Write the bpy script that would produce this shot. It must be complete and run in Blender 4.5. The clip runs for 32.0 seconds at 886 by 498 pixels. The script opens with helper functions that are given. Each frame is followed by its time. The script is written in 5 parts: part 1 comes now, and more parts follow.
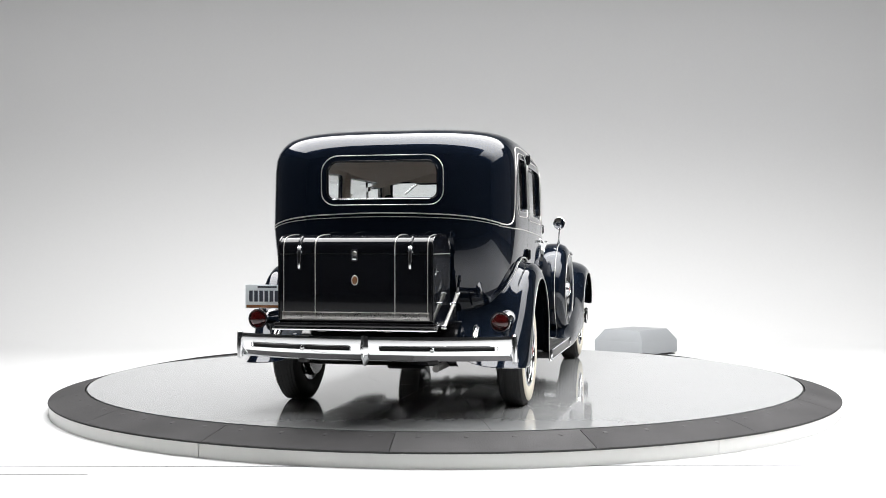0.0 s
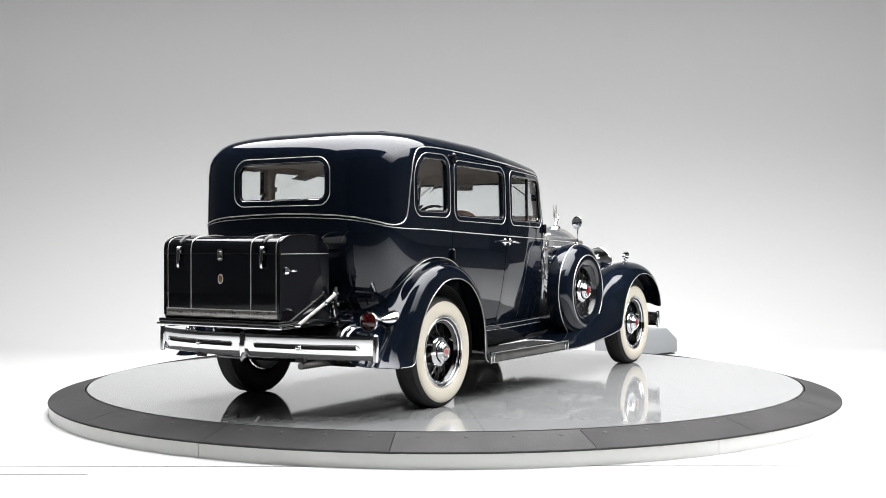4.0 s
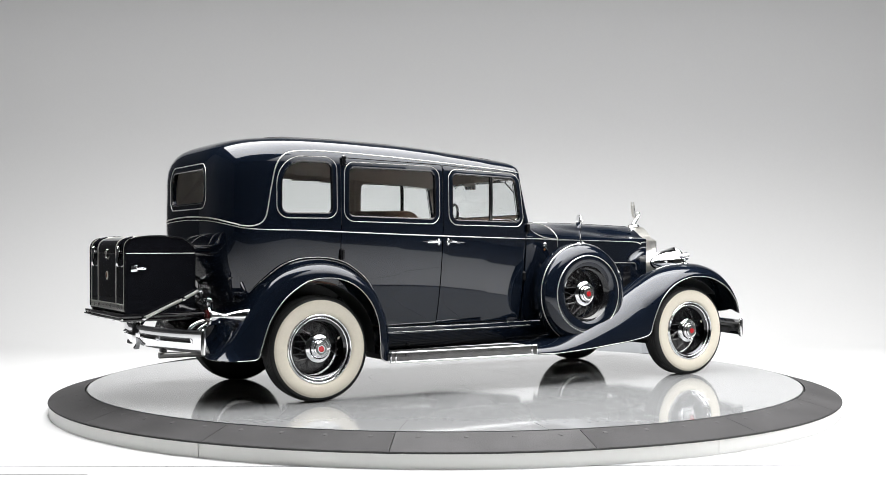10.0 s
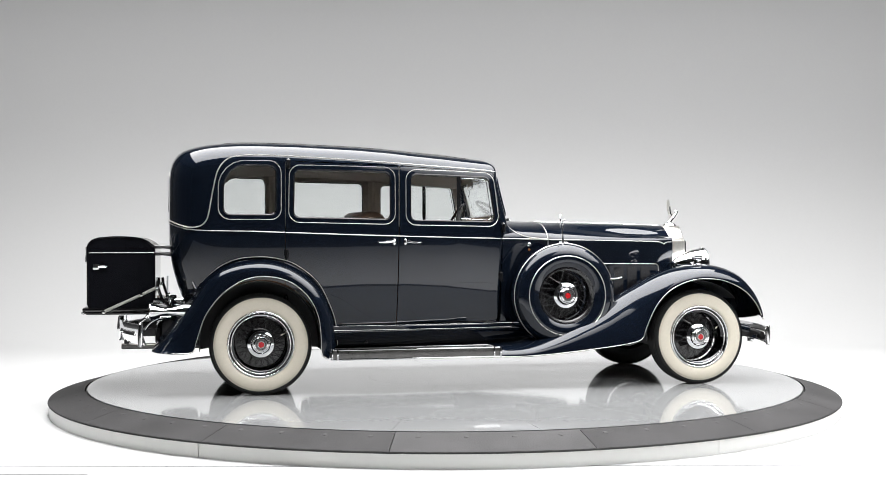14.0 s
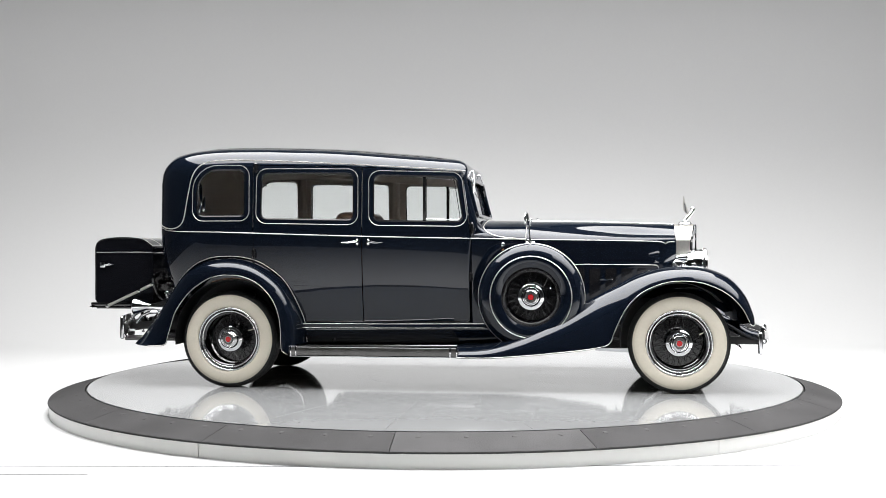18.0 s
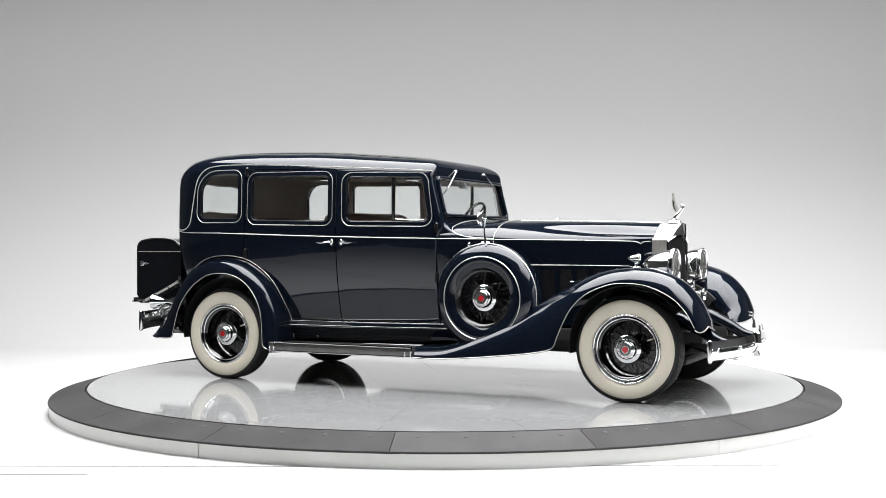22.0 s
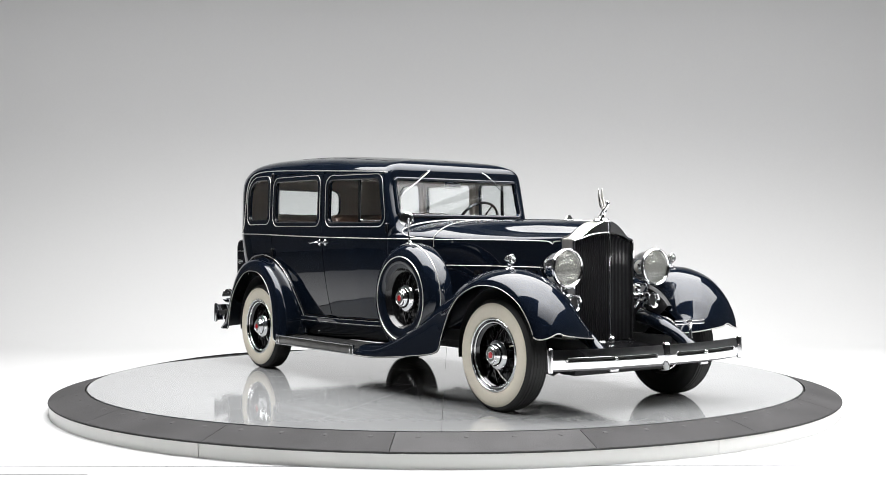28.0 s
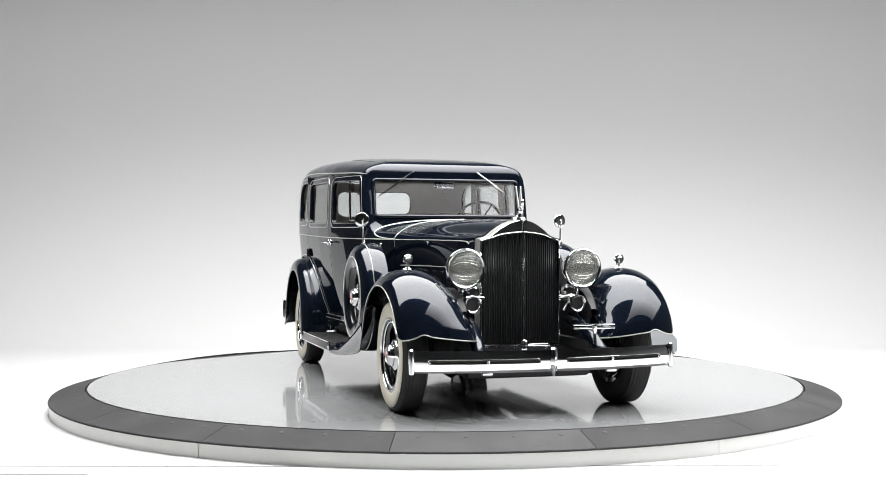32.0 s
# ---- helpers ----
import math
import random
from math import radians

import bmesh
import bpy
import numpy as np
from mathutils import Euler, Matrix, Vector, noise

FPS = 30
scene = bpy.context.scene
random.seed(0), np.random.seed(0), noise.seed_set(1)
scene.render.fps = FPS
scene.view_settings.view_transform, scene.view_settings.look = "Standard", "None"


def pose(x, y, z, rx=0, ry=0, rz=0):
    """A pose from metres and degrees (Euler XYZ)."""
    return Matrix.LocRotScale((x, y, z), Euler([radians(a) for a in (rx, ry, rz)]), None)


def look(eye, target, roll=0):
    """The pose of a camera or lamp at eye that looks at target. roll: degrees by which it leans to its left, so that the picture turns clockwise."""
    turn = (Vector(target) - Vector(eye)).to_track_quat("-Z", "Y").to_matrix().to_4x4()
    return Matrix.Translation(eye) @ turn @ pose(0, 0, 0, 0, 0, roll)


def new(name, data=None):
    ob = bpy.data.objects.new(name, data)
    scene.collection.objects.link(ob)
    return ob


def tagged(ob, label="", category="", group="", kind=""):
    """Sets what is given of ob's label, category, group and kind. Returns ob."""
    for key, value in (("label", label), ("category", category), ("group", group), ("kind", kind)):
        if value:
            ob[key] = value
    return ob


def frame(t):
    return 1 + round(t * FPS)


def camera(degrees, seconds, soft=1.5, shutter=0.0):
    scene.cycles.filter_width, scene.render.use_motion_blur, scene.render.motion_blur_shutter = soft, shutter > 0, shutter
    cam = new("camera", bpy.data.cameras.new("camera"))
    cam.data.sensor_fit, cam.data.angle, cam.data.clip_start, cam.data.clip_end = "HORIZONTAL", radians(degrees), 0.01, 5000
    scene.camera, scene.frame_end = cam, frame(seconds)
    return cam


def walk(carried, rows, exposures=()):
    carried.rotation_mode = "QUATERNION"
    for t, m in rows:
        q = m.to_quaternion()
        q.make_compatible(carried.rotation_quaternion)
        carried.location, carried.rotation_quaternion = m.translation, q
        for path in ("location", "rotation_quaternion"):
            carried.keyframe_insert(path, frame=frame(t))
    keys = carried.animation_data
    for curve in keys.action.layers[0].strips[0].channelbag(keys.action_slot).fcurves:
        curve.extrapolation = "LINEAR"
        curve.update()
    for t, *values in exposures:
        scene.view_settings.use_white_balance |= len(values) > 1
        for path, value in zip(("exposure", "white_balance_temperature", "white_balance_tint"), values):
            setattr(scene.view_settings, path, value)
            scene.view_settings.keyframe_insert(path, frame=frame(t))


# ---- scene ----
from mathutils.bvhtree import BVHTree

# ---- camera: it stands still before the turntable ----
EYE = (0.0, -9.744, 1.102)
cam = camera(42.02, 32.0, soft=0.6)
VIEW = look(EYE, (-0.0146, 0.0, 1.0774), -0.061)
walk(cam, [(0.0, VIEW), (32.0, VIEW)])

# ---- light: a wide overhead softbox, two smaller ones beside it to the front right, and a backdrop wash, in a dark studio with a white cove ----
FLOOR = -0.174
world = bpy.data.worlds.new("world")
scene.world = world
world.use_nodes = True
world.node_tree.nodes["Background"].inputs[0].default_value = (0.75, 0.8, 0.9, 1)
world.node_tree.nodes["Background"].inputs[1].default_value = 0.02


def softbox(name, m, sx, sy, watts, spread=180, colour=(1, 1, 1)):
    d = bpy.data.lights.new(name, "AREA")
    d.shape, d.size, d.size_y, d.energy, d.color, d.spread = "RECTANGLE", sx, sy, watts, colour, radians(spread)
    ob = new(name, d)
    ob.matrix_world = m
    return ob


softbox("softbox", pose(0, -0.9, 5.2), 9.0, 5.8, 1080, 150)
# two smaller boxes butt against it at the front right; their output is graded down towards the front to fade highlights
for sx, sy, x, y in ((4.0, 7.2, 6.5, -3.4), (2.2, 3.2, 3.4, -5.4)):
    cloth = softbox("front_softbox", pose(x, y, 5.2), sx, sy, 14.6 * sx * sy, 150).data
    cloth.use_nodes = True
    tree = cloth.node_tree
    place = tree.nodes.new("ShaderNodeNewGeometry")
    axes = tree.nodes.new("ShaderNodeSeparateXYZ")
    fall = tree.nodes.new("ShaderNodeMapRange")
    for k, v in ((1, -7.0), (2, -3.8), (3, 0.35), (4, 1.3)):
        fall.inputs[k].default_value = v
    tree.links.new(place.outputs["Position"], axes.inputs[0])
    tree.links.new(axes.outputs[1], fall.inputs[0])
    tree.links.new(fall.outputs[0], tree.nodes["Emission"].inputs["Strength"])
softbox("backdrop_wash", look((0, 1.6, 7.4), (0, 6.7, 0.1)), 23.0, 1.2, 515, 104)
scene.view_settings.exposure = 0.0


# ---- materials ----
def material(name, colour, rough=0.5, metal=0.0, coat=0.0, noise_scale=0.0, amount=0.1, bump=0.0, fine=0.0,
             rough_var=0.0, spec=0.5, emit=0.0, ior=1.5):
    m = bpy.data.materials.new(name)
    m.use_nodes = True
    nt = m.node_tree
    b = nt.nodes["Principled BSDF"]
    b.inputs["Base Color"].default_value = (*colour, 1)
    b.inputs["Roughness"].default_value = rough
    b.inputs["Metallic"].default_value = metal
    b.inputs["Coat Weight"].default_value = coat
    b.inputs["Coat Roughness"].default_value = 0.03
    b.inputs["Specular IOR Level"].default_value = spec
    b.inputs["IOR"].default_value = ior
    if emit:
        b.inputs["Emission Color"].default_value = (*colour, 1)
        b.inputs["Emission Strength"].default_value = emit
    if noise_scale:
        co = nt.nodes.new("ShaderNodeTexCoord")
        n1 = nt.nodes.new("ShaderNodeTexNoise")
        n1.inputs["Scale"].default_value, n1.inputs["Detail"].default_value = noise_scale, 6
        n2 = nt.nodes.new("ShaderNodeTexNoise")
        n2.inputs["Scale"].default_value, n2.inputs["Detail"].default_value = fine or noise_scale * 14, 4
        nt.links.new(co.outputs["Object"], n1.inputs["Vector"])
        nt.links.new(co.outputs["Object"], n2.inputs["Vector"])
        mix = nt.nodes.new("ShaderNodeMath")
        mix.operation = "ADD"
        nt.links.new(n1.outputs["Fac"], mix.inputs[0])
        nt.links.new(n2.outputs["Fac"], mix.inputs[1])
        rng = nt.nodes.new("ShaderNodeMapRange")
        rng.inputs["From Min"].default_value, rng.inputs["From Max"].default_value = 0.6, 1.4
        rng.inputs["To Min"].default_value, rng.inputs["To Max"].default_value = 1 - amount, 1 + amount
        nt.links.new(mix.outputs[0], rng.inputs["Value"])
        mul = nt.nodes.new("ShaderNodeVectorMath")
        mul.operation = "SCALE"
        mul.inputs[0].default_value = colour
        nt.links.new(rng.outputs[0], mul.inputs["Scale"])
        nt.links.new(mul.outputs[0], b.inputs["Base Color"])
        if rough_var:
            rr = nt.nodes.new("ShaderNodeMapRange")
            rr.inputs["From Min"].default_value, rr.inputs["From Max"].default_value = 0.6, 1.4
            rr.inputs["To Min"].default_value, rr.inputs["To Max"].default_value = max(0, rough - rough_var), rough + rough_var
            nt.links.new(mix.outputs[0], rr.inputs["Value"])
            nt.links.new(rr.outputs[0], b.inputs["Roughness"])
        if bump:
            bp = nt.nodes.new("ShaderNodeBump")
            bp.inputs["Strength"].default_value, bp.inputs["Distance"].default_value = bump, 0.002
            nt.links.new(n2.outputs["Fac"], bp.inputs["Height"])
            nt.links.new(bp.outputs[0], b.inputs["Normal"])
    return m


PAINT = material("navy_paint", (0.0052, 0.0084, 0.0157), 0.26, 0.35, 1.0, 2.0, 0.2, 0, 60, 0.03, 0.0)
PAINT.node_tree.nodes["Principled BSDF"].inputs["Coat IOR"].default_value = 1.55
PAINT.node_tree.nodes["Principled BSDF"].inputs["Specular Tint"].default_value = (0.12, 0.16, 0.26, 1)
BLACK = material("black_enamel", (0.007, 0.007, 0.008), 0.18, 0, 0.6, 6, 0.3, 0, 0, 0.05)
CHROME = material("chrome", (0.86, 0.87, 0.88), 0.045, 1, 0, 9, 0.04, 0, 0, 0.02)
RIMCHROME = material("dark_chrome", (0.085, 0.085, 0.088), 0.09, 1, 0, 12, 0.1)
SHUTTER = material("shutter_black", (0.004, 0.004, 0.005), 0.42, 0, 0, 9, 0.3, 0, 0, 0.05)
STRIPE = material("silver_stripe", (0.60, 0.59, 0.56), 0.30, 0.6, 0, 20, 0.06)
NICKEL = material("satin_nickel", (0.70, 0.68, 0.64), 0.34, 1.0, 0.0, 3.0, 0.15, 0, 60, 0.03, 0.0)
RUBBER = material("black_rubber", (0.018, 0.018, 0.018), 0.62, 0, 0, 12, 0.3, 0.3, 180, 0.1)
WHITEWALL = material("whitewall", (0.68, 0.63, 0.525), 0.55, 0, 0, 5, 0.06, 0.08, 70, 0.08)
RED = material("red_enamel", (0.42, 0.012, 0.015), 0.2, 0, 0.8, 30, 0.1)
LENS_RED = material("ruby_glass", (0.055, 0.004, 0.004), 0.08, 0, 1.0, 40, 0.2)
AMBER = material("amber_enamel", (0.20, 0.085, 0.035), 0.25, 0, 0.6, 60, 0.3)
SPOKE = material("spoke_enamel", (0.010, 0.0105, 0.013), 0.15, 0.0, 1.0, 20, 0.2)
UNDER = material("chassis_black", (0.020, 0.020, 0.021), 0.5, 0, 0, 10, 0.4, 0.3, 90, 0.1)
HEADLINER = material("taupe_cloth", (0.52, 0.475, 0.43), 0.9, 0, 0, 8, 0.12, 0.3, 300)
LEATHER = material("brown_leather", (0.13, 0.075, 0.05), 0.45, 0, 0, 6, 0.3, 0.4, 120, 0.1)
TRUNK = material("black_leathercloth", (0.0055, 0.006, 0.008), 0.05, 0, 0.0, 30, 0.3, 0.02, 320, 0.01)
STEEL = material("dull_steel", (0.21, 0.205, 0.20), 0.35, 1, 0, 14, 0.25, 0.1, 120, 0.1)
BAND = material("pale_aluminium", (0.48, 0.47, 0.46), 0.3, 1.0, 0, 14, 0.1, 0.1, 120, 0.06)
PLATE = material("plate_white", (0.62, 0.66, 0.68), 0.4, 0, 0, 20, 0.05)
INK = material("plate_ink", (0.03, 0.035, 0.05), 0.4, 0, 0, 20, 0.1)
BOARD_RUB = material("ribbed_rubber", (0.022, 0.022, 0.022), 0.5, 0, 0, 10, 0.25, 0.2, 150, 0.08)
DISC = material("turntable_paint", (0.262, 0.266, 0.269), 0.06, 0, 0.0, 1.6, 0.03, 0, 30, 0.012)
GAP = material("joint_black", (0.02, 0.02, 0.02), 0.7, 0, 0, 8, 0.2)
RIMMAT = material("ramp_rubber", (0.046, 0.0445, 0.0455), 0.75, 0, 0, 3, 0.5, 0.9, 260, 0.08, 0.22)
RIMLIGHT = material("ramp_rubber_worn", (0.069, 0.067, 0.0685), 0.75, 0, 0, 3, 0.45, 0.9, 260, 0.08, 0.25)
RIMBOLT = material("bolt_rubber", (0.075, 0.073, 0.074), 0.7, 0, 0, 9, 0.3, 0.2, 200, 0.05, 0.2)
SIDE = material("white_plastic", (0.76, 0.76, 0.74), 0.34, 0, 0, 1.2, 0.012, 0, 30, 0.02)
COVE = material("cove_white", (0.58, 0.58, 0.58), 0.75, 0, 0, 0.5, 0.015, 0.02, 25, 0.05)
SIDEWALL = material("studio_side_grey", (0.24, 0.24, 0.243), 0.9, 0, 0, 1, 0.1)
REFLECTOR = material("lamp_silver", (0.96, 0.95, 0.92), 0.20, 1, 0, 30, 0.05)
DARK = material("studio_grey", (0.068, 0.068, 0.070), 0.9, 0, 0, 1, 0.2)
JOINT = material("joint_grey", (0.16, 0.16, 0.16), 0.8, 0, 0, 3, 0.4)
BOX = material("grey_box_paint", (0.26, 0.27, 0.28), 0.5, 0, 0, 4, 0.04, 0.05, 80, 0.05)


def glass(name, tint=(0.93, 0.96, 0.95), rough=0.0):
    m = bpy.data.materials.new(name)
    m.use_nodes = True
    b = m.node_tree.nodes["Principled BSDF"]
    b.inputs["Base Color"].default_value = (*tint, 1)
    b.inputs["Roughness"].default_value = rough
    b.inputs["Transmission Weight"].default_value = 1
    b.inputs["IOR"].default_value = 1.45
    return m


GLASS = glass("window_glass", (0.955, 0.975, 0.97))
SCREEN_GLASS = glass("windscreen_glass", (0.955, 0.975, 0.975), 0.0)
LENS = glass("lens_glass", (0.97, 0.98, 0.96), 0.0)
LENS.node_tree.nodes["Principled BSDF"].inputs["Transmission Weight"].default_value = 0.955


def fluted(m, strength):
    """Upright flutes and broad cross bands moulded in a lens."""
    nt = m.node_tree
    co = nt.nodes.new("ShaderNodeTexCoord")
    bp = None
    for way, period, depth in (("Y", 0.010, 0.0008), ("Z", 0.05, 0.0045)):
        wave = nt.nodes.new("ShaderNodeTexWave")
        wave.bands_direction = way
        wave.inputs["Scale"].default_value = 0.314 / period
        wave.inputs["Distortion"].default_value = 0.5
        nb = nt.nodes.new("ShaderNodeBump")
        nb.inputs["Strength"].default_value, nb.inputs["Distance"].default_value = strength, depth
        nt.links.new(co.outputs["Object"], wave.inputs["Vector"])
        nt.links.new(wave.outputs["Fac"], nb.inputs["Height"])
        if bp:
            nt.links.new(bp.outputs[0], nb.inputs["Normal"])
        bp = nb
    nt.links.new(bp.outputs[0], nt.nodes["Principled BSDF"].inputs["Normal"])


fluted(LENS, 0.18)


# ---- mesh helpers ----
def part(name, bm, mat, parent=None, label="", smooth=38, mats=()):
    """Links a bmesh as one mesh object under a thing or part."""
    me = bpy.data.meshes.new(name)
    bm.to_mesh(me)
    bm.free()
    me.materials.append(mat)
    for extra in mats:
        me.materials.append(extra)
    if smooth:
        me.shade_smooth()
        me.set_sharp_from_angle(angle=radians(smooth))
    ob = new(name, me)
    if parent:
        ob.parent = parent
    return tagged(ob, label)


def flipped(bm):
    """Mirrors a bmesh to the car's other side."""
    b = bm.copy()
    for v in b.verts:
        v.co.y = -v.co.y
    bmesh.ops.reverse_faces(b, faces=b.faces)
    return b


def both(name, bm, mat, parent, label="", smooth=38, mats=()):
    """The same part on the right side and, mirrored, on the left."""
    other = flipped(bm)
    return part(name, bm, mat, parent, label, smooth, mats), part(name, other, mat, parent, label, smooth, mats)


def spline(pts, n):
    """n points evenly spaced along a Catmull-Rom curve through pts."""
    P = np.array(pts, float)
    P = np.vstack([2 * P[0] - P[1], P, 2 * P[-1] - P[-2]])
    out = []
    for i in range(1, len(P) - 2):
        for u in np.linspace(0, 1, 16, endpoint=False):
            a, b, c, d = P[i - 1:i + 3]
            out.append(0.5 * (2 * b + (c - a) * u + (2 * a - 5 * b + 4 * c - d) * u * u + (3 * b - a - 3 * c + d) * u ** 3))
    out.append(P[-2])
    out = np.array(out)
    s = np.concatenate([[0], np.cumsum(np.linalg.norm(np.diff(out, axis=0), axis=1))])
    q = np.linspace(0, s[-1], n)
    return np.stack([np.interp(q, s, out[:, k]) for k in range(out.shape[1])], 1)


def rounded(corners, seg=6):
    """A closed outline from corners (a, b, radius)."""
    out, n = [], len(corners)
    for i in range(n):
        p, r = Vector(corners[i][:2]), corners[i][2]
        a, b = Vector(corners[i - 1][:2]) - p, Vector(corners[(i + 1) % n][:2]) - p
        half = a.angle(b) / 2
        d = min(r / math.tan(half), a.length * 0.49, b.length * 0.49)
        r2 = d * math.tan(half)
        c = p + (a.normalized() + b.normalized()).normalized() * (r2 / math.sin(half))
        p1, p2 = p + a.normalized() * d - c, p + b.normalized() * d - c
        for k in range(seg + 1):
            v = p1.lerp(p2, k / seg)
            out.append(c + v.normalized() * r2 if r2 > 1e-6 else p)
    return [(v.x, v.y) for v in out]


def grid(rows, close=False, bm=None, flip=False):
    bm = bm or bmesh.new()
    V = [[bm.verts.new(p) for p in row] for row in rows]
    for a, b in zip(V, V[1:]):
        m = len(a)
        for j in range(m if close else m - 1):
            q = [a[j], a[(j + 1) % m], b[(j + 1) % m], b[j]]
            bm.faces.new(q[::-1] if flip else q)
    return bm, V


def solid(bm, thick):
    """Gives an open sheet a thickness, inwards."""
    bmesh.ops.recalc_face_normals(bm, faces=bm.faces)
    bmesh.ops.solidify(bm, geom=bm.faces[:], thickness=thick)
    bmesh.ops.recalc_face_normals(bm, faces=bm.faces)
    return bm


def tube(path, r, n=6, closed=False, bm=None, ry=None):
    """A round rod along a path; r may be a list."""
    bm = bm or bmesh.new()
    P = [Vector(p) for p in path]
    m = len(P)
    up, rows = None, []
    for i in range(m):
        d = (P[(i + 1) % m] - P[i - 1]) if closed else (P[min(i + 1, m - 1)] - P[max(i - 1, 0)])
        d.normalize()
        if up is None:
            up = d.orthogonal().normalized()
        up = (up - d * up.dot(d)).normalized()
        side = d.cross(up)
        rr = r[i] if isinstance(r, (list, tuple, np.ndarray)) else r
        rows.append([bm.verts.new(P[i] + (up * math.cos(2 * math.pi * k / n) + side * math.sin(2 * math.pi * k / n)) * rr) for k in range(n)])
    for a, b in zip(rows, rows[1:] + (rows[:1] if closed else [])):
        for k in range(n):
            bm.faces.new((a[k], a[(k + 1) % n], b[(k + 1) % n], b[k]))
    if not closed:
        bm.faces.new(rows[0][::-1])
        bm.faces.new(rows[-1])
    bmesh.ops.recalc_face_normals(bm, faces=bm.faces)
    return bm


def lathe(profile, n=32, m=Matrix(), bm=None, closed=False):
    """Turns (radius, height) round the z axis; m then places it."""
    bm = bm or bmesh.new()
    rows = [[m @ Vector((r * math.cos(2 * math.pi * k / n), r * math.sin(2 * math.pi * k / n), h)) for k in range(n)] for r, h in profile]
    _, V = grid(rows + (rows[:1] if closed else []), True, bm)
    if not closed:
        for row, rad in ((V[0], profile[0][0]), (V[-1], profile[-1][0])):
            if rad > 1e-5:
                bm.faces.new(row)
    bmesh.ops.remove_doubles(bm, verts=bm.verts, dist=1e-5)
    bmesh.ops.recalc_face_normals(bm, faces=bm.faces)
    return bm


def slab(x0, x1, y0, y1, z0, z1, bevel=0.0, bm=None, seg=2):
    b = bmesh.new()
    bmesh.ops.create_cube(b, size=1)
    for v in b.verts:
        v.co = ((x0 + x1) / 2 + v.co.x * (x1 - x0), (y0 + y1) / 2 + v.co.y * (y1 - y0), (z0 + z1) / 2 + v.co.z * (z1 - z0))
    if bevel:
        bmesh.ops.bevel(b, geom=b.edges[:], offset=bevel, segments=seg, profile=0.5, affect="EDGES")
    if bm is None:
        return b
    me = bpy.data.meshes.new("tmp")
    b.to_mesh(me)
    b.free()
    bm.from_mesh(me)
    bpy.data.meshes.remove(me)
    return bm


def prism(outline, axis, a, b, bm=None):
    """A closed outline pushed along an axis from a to b. For axis y the outline is (x, z), for x (y, z), for z (x, y)."""
    bm = bm or bmesh.new()
    at = {"y": lambda p, h: (p[0], h, p[1]), "x": lambda p, h: (h, p[0], p[1]), "z": lambda p, h: (p[0], p[1], h)}[axis]
    A = [bm.verts.new(at(p, a)) for p in outline]
    B = [bm.verts.new(at(p, b)) for p in outline]
    n = len(A)
    bm.faces.new(A)
    bm.faces.new(B[::-1])
    for i in range(n):
        bm.faces.new((A[i], B[i], B[(i + 1) % n], A[(i + 1) % n]))
    bmesh.ops.recalc_face_normals(bm, faces=bm.faces)
    return bm


def moved(bm, m):
    bmesh.ops.transform(bm, matrix=m, verts=bm.verts)
    return bm


def cut(me, cutter, operation):
    """The mesh me less, or shared with, the bmesh cutter, as a new mesh."""
    cm = bpy.data.meshes.new("tmp")
    cutter.to_mesh(cm)
    a, b = new("tmp_a", me), new("tmp_b", cm)
    mod = a.modifiers.new("cut", "BOOLEAN")
    mod.operation, mod.object, mod.solver = operation, b, "EXACT"
    bpy.context.view_layer.update()
    deps = bpy.context.evaluated_depsgraph_get()
    out = bpy.data.meshes.new_from_object(a.evaluated_get(deps))
    bpy.data.objects.remove(a)
    bpy.data.objects.remove(b)
    bpy.data.meshes.remove(cm)
    return out


def as_bm(me):
    bm = bmesh.new()
    bm.from_mesh(me)
    return bm


